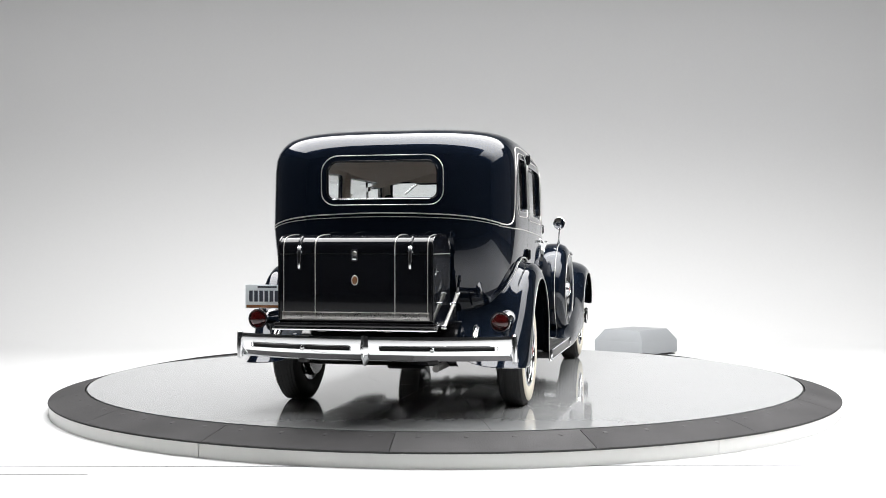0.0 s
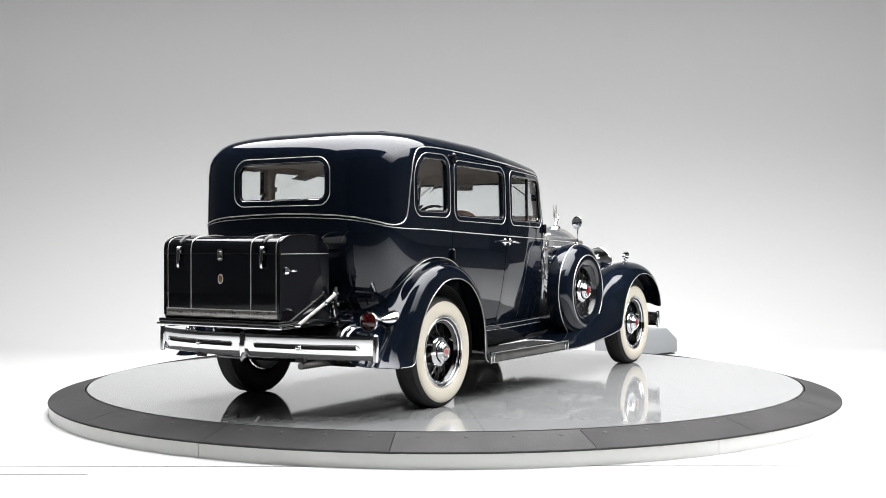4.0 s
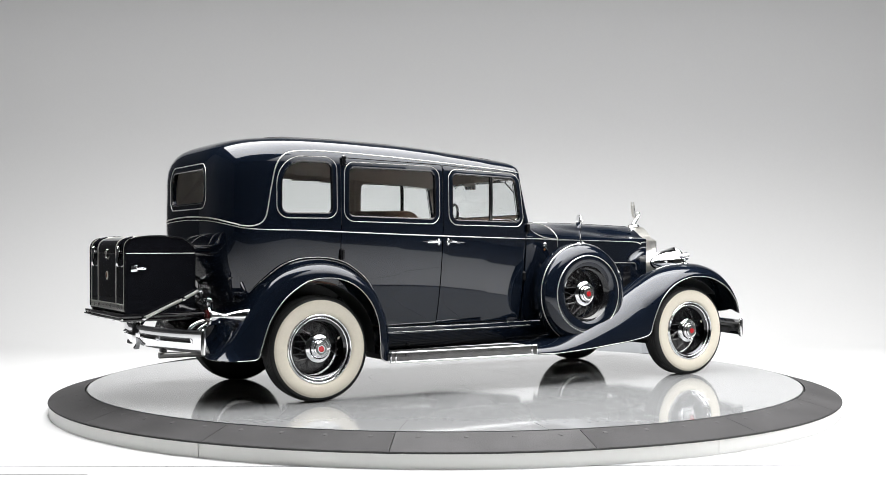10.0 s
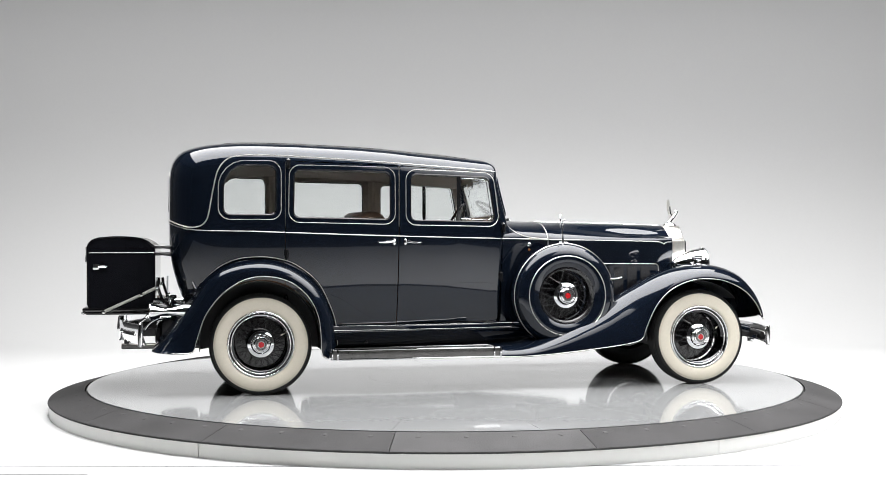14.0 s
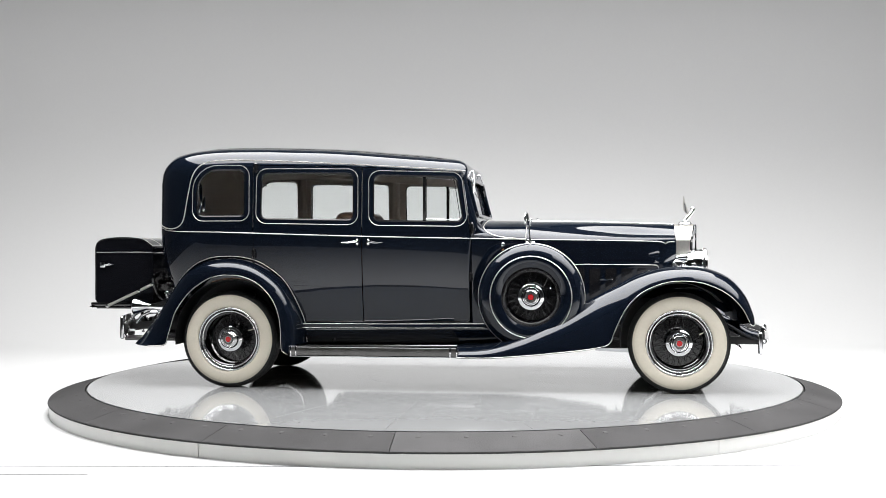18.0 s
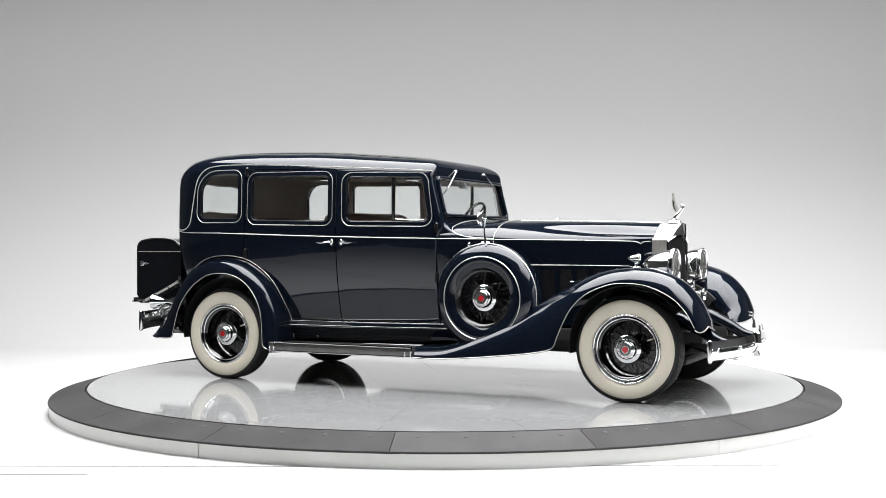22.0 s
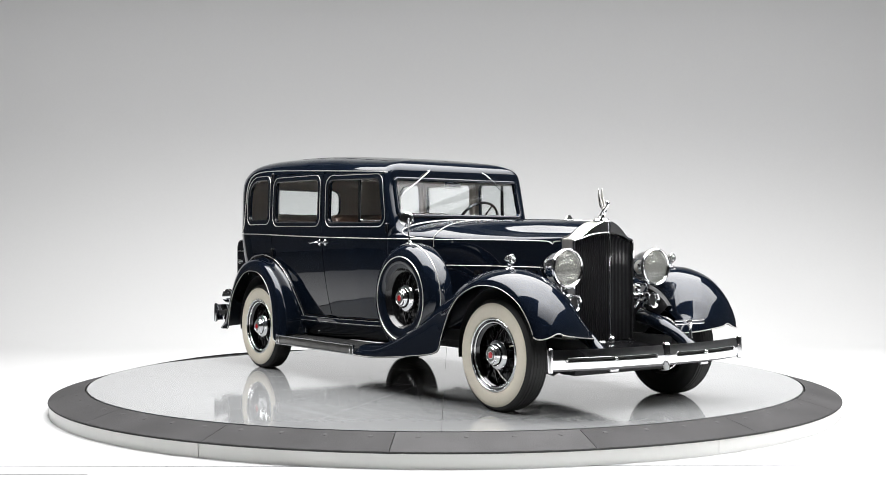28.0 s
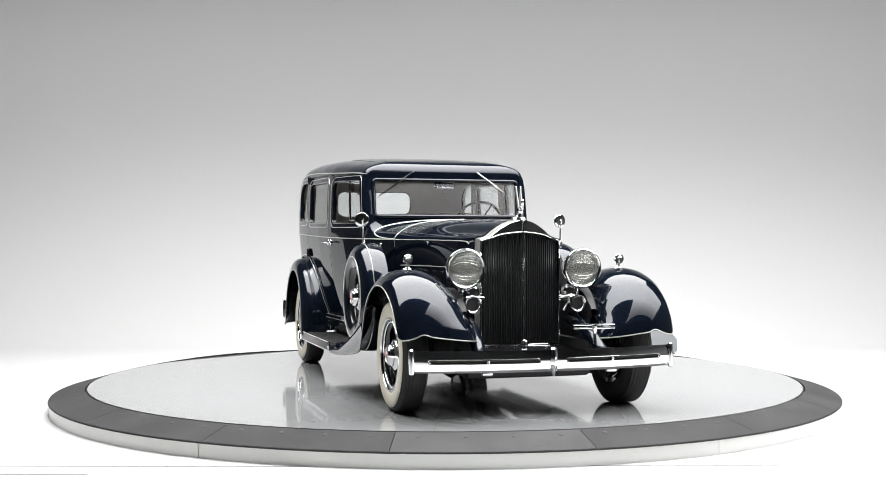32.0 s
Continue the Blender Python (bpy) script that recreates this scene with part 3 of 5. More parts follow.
# ---- cowl, hood and radiator ----
HOOD = [(0.25, 0.712, 1.160, 1.315), (0.31, 0.6985, 1.159, 1.315), (0.40, 0.672, 1.158, 1.314), (0.55, 0.612, 1.156, 1.312), (0.75, 0.538, 1.154, 1.309), (1.0, 0.466, 1.152, 1.306),
        (1.3, 0.398, 1.148, 1.300), (1.6, 0.338, 1.142, 1.291), (1.9, 0.288, 1.136, 1.281)]


# the nose's crown, as the radiator has it: across, up
NOSE = [(0.0, 1.0), (0.157, 0.945), (0.296, 0.86), (0.435, 0.72), (0.578, 0.54), (0.67, 0.41), (0.76, 0.31), (0.84, 0.245), (0.95, 0.21), (0.99, 0.16), (1.0, 0.0)]

# the hood's own section behind it: a full shoulder at the rear, a raised crown over flat shoulders halfway
REAR = [(0.0, 1.0), (0.3, 0.955), (0.5, 0.875), (0.65, 0.77), (0.76, 0.645), (0.84, 0.505), (0.90, 0.37), (0.95, 0.23), (0.985, 0.10), (1.0, 0.0)]
RIDGE = [(0.0, 1.0), (0.2, 0.968), (0.40, 0.89), (0.53, 0.765), (0.61, 0.60), (0.68, 0.43), (0.75, 0.315), (0.83, 0.255), (0.91, 0.205), (0.96, 0.14), (1.0, 0.0)]


def hood_at(x):
    xs = [h[0] for h in HOOD]
    return [float(np.interp(x, xs, [h[k] for h in HOOD])) for k in (1, 2, 3)]


def hood_section(x, low=0.50, grow=0.0):
    hb, zb, zt = hood_at(x)
    hb, zt = hb + grow, zt + grow
    out = []
    for z, k in ((low, 0.965), (0.62, 0.972), (0.74, 0.979), (0.86, 0.985), (0.98, 0.992), (zb - 0.06, 0.997), (zb - 0.012, 1.0)):
        tuck = float(np.interp(z, [r[0] for r in RINGS[:11]], [r[1] / 0.849 for r in RINGS[:11]]))
        u = min(max(1 - (x - 0.25) / 0.6, 0), 1)
        out.append((x, -hb * (k * (1 - u) + min(tuck, 1) * u), z))
    n = 2.25
    b = min(max((x - 0.72) / 0.75, 0), 1)
    v = min(max((x - 0.45) / 0.40, 0), 1)
    w = min(max((x - 1.50) / 0.39, 0), 1) ** 1.5
    for p in np.linspace(0, math.pi / 2, 27):
        c = max(math.cos(p), 0) ** (2 / n)
        rear = (1 - v) * math.sin(p) ** (2 / n) + v * lerp_table(c, REAR)
        r = (1 - b) * rear + b * ((1 - w) * lerp_table(c, RIDGE) + w * lerp_table(c, NOSE))
        out.append((x, -hb * c, zb + (zt - zb) * r))
    return out


def hood_y(x, z):
    """The hood's half width at x and z, for things set on its side."""
    sec = hood_section(x)
    return float(np.interp(z, [p[2] for p in sec], [p[1] for p in sec]))


def build_hood():
    for name, a, b, lab in (("cowl", 0.308, 0.718, "midnight-blue cowl before the windscreen"), ("hood", 0.724, 1.895, "long midnight-blue hood")):
        rows = []
        for x in np.linspace(a, b, 14):
            right = hood_section(x)
            rows.append(right + [(p[0], -p[1], p[2]) for p in right[:-1]][::-1])
        bm, _ = grid(rows)
        ob = part(name, solid(bm, 0.012), PAINT, car, lab, 40)
        if name == "hood":
            hood = ob
        else:
            cowl = ob
    edge = hood_section(0.721, grow=0.002)[5:]
    edge += [(p[0], -p[1], p[2]) for p in edge[:-1]][::-1]
    part("hood_edge", tube(edge, 0.0028, 6), STRIPE, hood, "thin silver line along the rear edge of the hood")
    part("hinge_line", tube([(x, 0, hood_at(x)[2] - 0.0005) for x in np.linspace(0.73, 1.89, 30)], 0.003, 6), CHROME, hood, "chrome centre hinge")
    P = [(x, hood_y(x, z), z) for x, z in spline([(0.73, 1.152), (1.0, 1.150), (1.4, 1.144), (1.72, 1.137), (1.79, 1.130), (1.815, 1.115), (1.83, 1.132), (1.885, 1.135)], 60)]
    both("hood_stripe", tube(P, 0.0033, 6), STRIPE, hood, "silver pinstripe with a drooping point")
    P = [(x, hood_y(x, z) - 0.001, z) for x, z in spline([(0.80, 0.957), (1.2, 0.956), (1.55, 0.953), (1.715, 0.950), (1.745, 0.945), (1.757, 0.930), (1.76, 0.89)], 60)]
    both("hood_stripe", tube(P, 0.0033, 6), STRIPE, hood, "silver line over the vent doors")
    # cowl stripe: from the waist round the foot of the screen pillar
    P = [(0.30, 1.161), (0.45, 1.160), (0.60, 1.156), (0.716, 1.153)]
    both("cowl_stripe", tube([(x, hood_y(x, z) - 0.001, z) for x, z in P], 0.0045, 6), STRIPE, cowl, "silver pinstripe on the cowl")
    # silver loop round the foot of the windscreen
    Q = [(x, hood_y(x, z) - 0.001, z) for x, z in spline([(0.716, 1.157), (0.62, 1.163), (0.53, 1.174), (0.46, 1.193), (0.412, 1.220), (0.388, 1.250)], 24)]
    for u in np.linspace(0.04, 1, 16):
        y = Q[23][1] * (1 - u)
        x = 0.388 + 0.03 * u
        sec = hood_section(x)
        z = float(np.interp(y, [p[1] for p in sec[7:]], [p[2] for p in sec[7:]]))
        Q.append((x, y, z + 0.001))
    both("cowl_stripe", tube(Q, 0.0042, 6), STRIPE, cowl, "silver line round the cowl top")
    # foot of the screen pillar, sweeping down into the cowl
    rows = []
    for u in np.linspace(0, 1, 14):
        A = Vector((0.318 - 0.010 * u, -0.672 - 0.024 * u ** 0.8, 1.385 - 0.215 * u))
        xb = 0.385 + 0.10 * u ** 1.5 + 0.055 * u
        zb = 1.258 - 0.088 * u ** 0.7
        B = Vector((xb, hood_y(xb, zb) + 0.004, zb))
        M = Vector((0.345 + 0.03 * u, (A.y + B.y) / 2 - 0.006 * (1 - u), B.z * 0.75 + A.z * 0.25))
        rows.append([A * (1 - v) ** 2 + M * 2 * v * (1 - v) + B * v * v for v in np.linspace(0, 1, 10)])
    bm, _ = grid(rows)
    both("pillar_foot", solid(bm, 0.010), PAINT, cowl, "", 60)
    # ventilating doors in the hood sides
    for k in range(5):
        x0 = 1.09 + 0.125 * k
        o = rounded([(x0, 0.70, 0.01), (x0 + 0.085, 0.70, 0.01), (x0 + 0.085, 0.925, 0.01), (x0, 0.925, 0.01)], 3)
        rows = [[(x, hood_y(x, z) + 0.004, z) for x, z in o], [(x, hood_y(x, z) - 0.003 - 0.007 * (x - x0) / 0.085, z) for x, z in o]]
        bm, V = grid(rows, True)
        bm.faces.new(V[0]), bm.faces.new(V[1][::-1])
        bmesh.ops.recalc_face_normals(bm, faces=bm.faces)
        both("vent_door", bm, BLACK, hood, "hinged ventilator door", 30)
    for x, z, r in ((1.30, 0.83, 0.006),):
        bm = tube([(x, hood_y(x, z) - 0.015, z), (x + 0.05, hood_y(x + 0.05, z) - 0.03, z), (x + 0.1, hood_y(x + 0.1, z) - 0.028, z + 0.01)], r, 8)
        both("hood_handle", bm, CHROME, hood, "chrome hood catch")
    return hood, cowl


hood, cowl = build_hood()


def yoke(h):
    """A radiator outline from its right half, (across, up), mirrored."""
    return h + [(-y, z) for y, z in h[::-1]]


CROWN = [(0.287, 0.43), (0.287, 1.132), (0.284, 1.148), (0.272, 1.156), (0.240, 1.162), (0.215, 1.172), (0.190, 1.190), (0.166, 1.210), (0.125, 1.238), (0.085, 1.259), (0.045, 1.272), (0.004, 1.279)]
MOUTH = [(0.279, 0.44), (0.279, 1.124), (0.276, 1.136), (0.264, 1.143), (0.235, 1.149), (0.212, 1.155), (0.192, 1.163), (0.166, 1.173), (0.125, 1.182), (0.085, 1.188), (0.045, 1.192), (0.004, 1.195)]


def vfront(y, peak=0.055):
    return peak * (1 - abs(y) / 0.29)


def build_radiator():
    rad = new("radiator")
    rad.parent = car
    tagged(rad, "nickel-plated radiator shell with black vertical shutters")
    o0, o1, o2 = yoke(CROWN), yoke([(y - 0.002, z - 0.003) for y, z in CROWN]), yoke(MOUTH)
    rows = [[(1.893, y, z) for y, z in o0], [(2.004 + vfront(y), y, z) for y, z in o0], [(2.010 + vfront(y), y, z) for y, z in o1],
            [(2.012 + vfront(y), y, z) for y, z in o2], [(1.985 + vfront(y), y, z) for y, z in o2]]
    bm, _ = grid(rows[1:], True)
    bmesh.ops.recalc_face_normals(bm, faces=bm.faces)
    part("radiator_shell", bm, CHROME, rad, "polished nickel face of the radiator shell", 30)
    bm, _ = grid(rows[:2], True)
    for f in bm.faces:
        f.normal_update()
        if f.normal.dot(f.calc_center_median() - Vector((f.calc_center_median().x, 0, 0.85))) < 0:
            f.normal_flip()
    part("shell_side", bm, NICKEL, rad, "satin nickel sides of the radiator shell", 30)
    part("mouth_bead", tube([(2.013 + vfront(y), y, z) for y, z in dense(o2)], 0.0048, 6, True), CHROME, rad, "bright bead round the shutters")
    part("core", slab(1.90, 1.96, -0.255, 0.255, 0.46, 1.11), UNDER, rad, "black radiator core", 0)
    o = yoke([(y - 0.004, z - 0.004) for y, z in MOUTH])
    bm, V = grid([[(1.966 + vfront(y), y, z) for y, z in o], [(1.972 + vfront(y), y, z) for y, z in o]], True)
    bm.faces.new(V[0]), bm.faces.new(V[1][::-1])
    part("core_plate", bm, UNDER, rad, "black plate behind the shutters", 0)
    lip = sorted(MOUTH[1:])
    for k in range(34):
        y = -0.270 + 0.540 * k / 33
        top = float(np.interp(abs(y), [p[0] for p in lip], [p[1] for p in lip])) - 0.008
        x = 1.985 + vfront(y)
        part("shutter", tube([(x, y, 0.445), (x + 0.002, y, 1.13), (x - 0.004, y, top)], [0.0062, 0.0062, 0.004], 6), SHUTTER, rad)
    part("centre_bar", tube([(2.073, 0, 0.44), (2.073, 0, 1.262), (2.066, 0, 1.276)], 0.0062, 10), CHROME, rad, "bright centre bar")
    part("radiator_cap", lathe([(0, 0.03), (0.02, 0.03), (0.03, 0.022), (0.05, 0.016), (0.055, 0.006), (0.058, 0.0), (0.03, -0.006)], 24, pose(1.985, 0, 1.278)), CHROME, rad, "chrome radiator cap")
    # bird mascot: neck, body and two raised wings
    P = spline([(1.985, 0, 1.30), (2.005, 0, 1.33), (2.03, 0, 1.36), (2.05, 0, 1.385), (2.056, 0, 1.402), (2.045, 0, 1.412), (2.033, 0, 1.405), (2.04, 0, 1.39)], 24)
    bm = tube(P, list(np.interp(np.linspace(0, 1, 24), [0, 0.3, 0.6, 0.85, 1], [0.020, 0.018, 0.011, 0.008, 0.003])), 10)
    part("mascot_body", bm, CHROME, rad, "chrome bird mascot body")
    for s in (-1, 1):
        back = spline([(2.010, 1.352), (1.985, 1.375), (1.972, 1.412), (1.970, 1.455), (1.974, 1.508)], 16)
        fore = spline([(1.978, 1.500), (1.988, 1.462), (1.998, 1.425), (2.008, 1.395), (2.018, 1.365)], 14)
        ring = [(x, z) for x, z in back] + [(x, z) for x, z in fore]
        rows = [[(x, s * (0.011 + d + 0.055 * max(z - 1.40, 0)), z) for x, z in ring] for d in (-0.0035, 0.0035)]
        bm, V = grid(rows, True)
        bm.faces.new(V[0]), bm.faces.new(V[1][::-1])
        bmesh.ops.recalc_face_normals(bm, faces=bm.faces)
        part("mascot_wing", bm, STRIPE, rad, "slim raised chrome wing", 30)
        for k in range(3):
            u = k / 3
            P = [(2.004 - 0.02 * u, s * 0.016, 1.365 + 0.02 * u), (1.99 - 0.008 * u, s * 0.0165, 1.40 + 0.02 * u), (1.986 - 0.008 * u, s * 0.0185, 1.44 + 0.02 * u)]
            part("mascot_feather", tube(spline(P, 6), 0.0022, 5), CHROME, rad)
    return rad


build_radiator()


# ---- fenders, running boards, splash aprons ----
def fender(I, C, L, n=64, na=9, nb=11):
    """A fender sheet from three paths: inner edge, crown, outer lip, each a list of (x, y, z)."""
    I, C, L = (spline(p, n) for p in (I, C, L))
    rows = []
    for i, c, l in zip(I, C, L):
        row = []
        for p in np.linspace(math.pi / 2, 0, na):
            s, k = math.sin(p), 1 - math.cos(p)
            row.append((c[0] + (i[0] - c[0]) * k, c[1] + (i[1] - c[1]) * s, c[2] + (i[2] - c[2]) * k))
        for p in np.linspace(0, math.pi / 2, nb)[1:]:
            s, k = math.sin(p), 1 - math.cos(p)
            row.append((c[0] + (l[0] - c[0]) * k, c[1] + (l[1] - c[1]) * s, c[2] + (l[2] - c[2]) * k))
        rows.append(row)
    bm, _ = grid(rows)
    return bm, I, C, L


def build_fenders():
    # front
    C = [(0.20, -0.80, 0.335), (0.398, -0.80, 0.345), (0.528, -0.80, 0.372), (0.702, -0.80, 0.436), (0.874, -0.795, 0.512), (1.047, -0.79, 0.594), (1.219, -0.785, 0.694),
         (1.391, -0.78, 0.789), (1.562, -0.775, 0.880), (1.733, -0.77, 0.934), (1.904, -0.765, 0.951), (2.075, -0.76, 0.937), (2.245, -0.755, 0.866), (2.365, -0.75, 0.738), (2.425, -0.745, 0.60), (2.436, -0.745, 0.545)]
    L = [(0.22, -0.965, 0.255), (0.45, -0.965, 0.255), (0.70, -0.965, 0.272), (0.953, -0.965, 0.297), (1.207, -0.965, 0.328), (1.355, -0.965, 0.365), (1.393, -0.962, 0.445), (1.44, -0.96, 0.551), (1.503, -0.96, 0.658),
         (1.609, -0.96, 0.756), (1.756, -0.96, 0.819), (1.883, -0.96, 0.836), (2.051, -0.96, 0.819), (2.218, -0.958, 0.743), (2.323, -0.955, 0.638), (2.375, -0.95, 0.54)]
    I = [(0.20, -0.60, 0.33), (0.398, -0.60, 0.34), (0.528, -0.60, 0.36), (0.702, -0.59, 0.41), (0.874, -0.575, 0.47), (1.047, -0.55, 0.53), (1.219, -0.53, 0.60),
         (1.391, -0.51, 0.65), (1.562, -0.50, 0.69), (1.733, -0.49, 0.70), (1.904, -0.48, 0.70), (2.06, -0.47, 0.68), (2.18, -0.465, 0.63), (2.26, -0.46, 0.575), (2.31, -0.43, 0.53), (2.33, -0.41, 0.495)]
    bm, _, _, LL = fender(I, C, L, 80)
    for k, v in enumerate(list(bm.verts)[-19:]):
        v.co.z -= 0.028 * math.sin(math.pi * min(abs(k - 9.5) / 9.5, 1))
    hem = [v.co.copy() for v in list(bm.verts)[-19:]]
    ff = both("front_fender", solid(bm, 0.006), PAINT, car, "sweeping midnight-blue front fender", 50)
    for s, f in zip((1, -1), ff):
        b = tube([(x, y - 0.002, z + 0.006) for x, y, z in LL], 0.0023, 6)
        part("fender_bead", b if s > 0 else flipped(b), STRIPE, f, "silver line along the fender lip")
        hp = []
        for k, v in enumerate(hem):
            hp.append((v.x + 0.003, v.y, v.z + 0.010 * math.exp(-abs(k - 9.5) / 1.2)))
        b = tube(spline(hp, 60), 0.0042, 6)
        part("fender_bead", b if s > 0 else flipped(b), STRIPE, f, "silver scalloped line under the fender nose")
        # lamp on the crown
        lamp = pose(1.925, -0.766, 1.012)
        b = lathe([(0, -0.072), (0.010, -0.064), (0.022, -0.04), (0.030, -0.012), (0.033, 0.006), (0.035, 0.012), (0.031, 0.016)], 20, lamp @ pose(0, 0, 0, 0, 90, 0))
        part("parking_lamp", b if s > 0 else flipped(b), CHROME, f, "chrome bullet parking lamp")
        b = lathe([(0, 0.024), (0.017, 0.021), (0.030, 0.013), (0.030, 0.010)], 18, lamp @ pose(0, 0, 0, 0, 90, 0))
        part("parking_lens", b if s > 0 else flipped(b), LENS, f, "clear parking lamp lens")
        b = lathe([(0.035, 0), (0.03, 0.006), (0.014, 0.012), (0.011, 0.03), (0.018, 0.045)], 16, pose(1.915, -0.766, 0.948))
        part("parking_stem", b if s > 0 else flipped(b), CHROME, f, "chrome lamp stem")
    # rear
    I = [(-2.145, -0.34, 0.670), (-2.130, -0.455, 0.681), (-2.112, -0.55, 0.691), (-2.092, -0.635, 0.709), (-2.062, -0.70, 0.742), (-2.022, -0.762, 0.812), (-1.941, -0.808, 0.893), (-1.85, -0.825, 0.960), (-1.736, -0.832, 1.003), (-1.604, -0.831, 1.016),
         (-1.472, -0.829, 1.007), (-1.34, -0.821, 0.968), (-1.209, -0.808, 0.881), (-1.122, -0.789, 0.781), (-1.04, -0.750, 0.607), (-1.005, -0.715, 0.485), (-0.995, -0.70, 0.34)]
    C = [(-2.365, -0.79, 0.338), (-2.300, -0.81, 0.395), (-2.222, -0.83, 0.490), (-2.128, -0.85, 0.613), (-2.037, -0.862, 0.750), (-1.965, -0.873, 0.845), (-1.868, -0.883, 0.921), (-1.735, -0.888, 0.968), (-1.604, -0.888, 0.984),
         (-1.476, -0.886, 0.974), (-1.35, -0.884, 0.932), (-1.225, -0.88, 0.850), (-1.135, -0.876, 0.75), (-1.065, -0.87, 0.60), (-1.035, -0.865, 0.475), (-1.03, -0.86, 0.335)]
    L = [(-2.20, -0.950, 0.322), (-2.075, -0.955, 0.33), (-2.045, -0.956, 0.40), (-2.022, -0.957, 0.475), (-1.975, -0.96, 0.60), (-1.87, -0.96, 0.74), (-1.739, -0.96, 0.835), (-1.655, -0.96, 0.865), (-1.586, -0.96, 0.874),
         (-1.455, -0.96, 0.865), (-1.325, -0.96, 0.809), (-1.216, -0.96, 0.697), (-1.16, -0.96, 0.568), (-1.143, -0.96, 0.439), (-1.135, -0.96, 0.30), (-1.09, -0.957, 0.266)]
    bm, II, _, LL = fender(I, C, L, 80)
    rf = both("rear_fender", solid(bm, 0.006), PAINT, car, "rounded midnight-blue rear fender", 50)
    for s, f in zip((1, -1), rf):
        b = tube([(-2.357, -0.82, 0.334), (-2.325, -0.875, 0.330), (-2.27, -0.92, 0.326)] + [(x, y - 0.002, z + 0.005) for x, y, z in LL], 0.0023, 6)
        part("fender_bead", b if s > 0 else flipped(b), STRIPE, f, "silver line along the fender lip")
        b = tube([(x, y - 0.004, z + 0.006) for x, y, z in II[14:]], [0.008 * min(1, (k + 1) / 16) for k in range(len(II) - 14)], 8)
        part("fender_welt", b if s > 0 else flipped(b), PAINT, f, "painted welt along the body joint")
        b = tube([(x, y - 0.013, z + 0.008) for x, y, z in II[18:]], [0.0024 * min(1, (k + 1) / 16) for k in range(len(II) - 18)], 6)
        part("fender_bead", b if s > 0 else flipped(b), STRIPE, f, "silver line where the fender meets the body")
    # running boards
    bm = slab(-1.08, 0.232, -0.962, -0.60, 0.275, 0.318, 0.008)
    rb = both("running_board", bm, BOARD_RUB, car, "black running board with ribbed rubber tread", 30)
    for s, f in zip((1, -1), rb):
        for k in range(9):
            y = -0.935 + 0.033 * k
            b = slab(-1.05, 0.20, y - 0.010, y + 0.010, 0.3175, 0.3235, 0.002)
            part("tread_rib", b if s > 0 else flipped(b), BOARD_RUB, f, smooth=30)
        for z, r in ((0.332, 0.007), (0.262, 0.007)):
            b = tube([(-1.07, -0.960, z), (0.225, -0.962, z)], r, 8)
            part("board_trim", b if s > 0 else flipped(b), CHROME, f, "chrome edge strip")
        b = slab(-1.06, 0.215, -0.964, -0.955, 0.268, 0.326, 0.002)
        part("board_edge", b if s > 0 else flipped(b), STEEL, f, "brushed metal board edge", 30)
        for x in (-1.06, -1.02, 0.172, 0.222):
            b = slab(x - 0.006, x + 0.006, -0.971, -0.955, 0.256, 0.338, 0.003)
            part("board_clip", b if s > 0 else flipped(b), CHROME, f, "chrome end clip", 30)
    # splash apron between body and running board
    prof = [(-0.690, 0.502), (-0.730, 0.498), (-0.742, 0.486), (-0.738, 0.45), (-0.724, 0.40), (-0.70, 0.35), (-0.655, 0.322)]
    rows = [[(x, y * lerp_table(x, TAPER) * 1.02, z) for y, z in prof] for x in np.linspace(-1.12, 0.75, 20)]
    bm, _ = grid(rows)
    ap = both("splash_apron", solid(bm, 0.006), PAINT, car, "midnight-blue apron under the doors", 50)
    for s, f in zip((1, -1), ap):
        b = lathe([(0, 0.03), (0.012, 0.028), (0.020, 0.018), (0.022, 0.004), (0.022, -0.01)], 16, pose(-0.775, -0.685, 0.366, 90, 0, 0))
        part("apron_knob", b if s > 0 else flipped(b), BLACK, f, "black rubber knob")
        for z, y in ((0.495, -0.740), (0.462, -0.746)):
            b = tube([(x, y * lerp_table(x, TAPER) * 1.02, z) for x in np.linspace(-1.03, 0.40, 24)], 0.0015 if z > 0.48 else 0.0018, 6)
            part("apron_stripe", b if s > 0 else flipped(b), STRIPE, f, "silver line along the sill")


    for s in (-1, 1):
        for x, r, yi in ((-1.577, 0.446, 0.60), (1.877, 0.43, 0.44)):
            rows = []
            for a in np.linspace(radians(-8 if x < 0 else 42), radians(188), 30):
                rows.append([(x + q * math.cos(a), s * y, 0.39 + q * math.sin(a)) for q, y in ((0.02, yi), (0.25, yi), (r, yi), (r + 0.005, 0.70), (r + 0.005, 0.845))])
            bm, _ = grid(rows)
            part("wheel_house", solid(bm, 0.004), UNDER, car, "black inner wheel arch", 40)


build_fenders()


# ---- wheels ----
def tyre_profile(R, w, r0):
    """(radius, across) of a tyre, outer side positive."""
    h = w / 2
    return [(r0, -h * 0.72), (r0 + 0.02, -h * 0.86), (r0 + 0.06, -h), (R - 0.045, -h * 0.96), (R - 0.018, -h * 0.82), (R - 0.004, -h * 0.55), (R, 0), (R - 0.004, h * 0.55), (R - 0.018, h * 0.82),
            (R - 0.045, h * 0.96), (r0 + 0.06, h), (r0 + 0.02, h * 0.86), (r0, h * 0.72)]


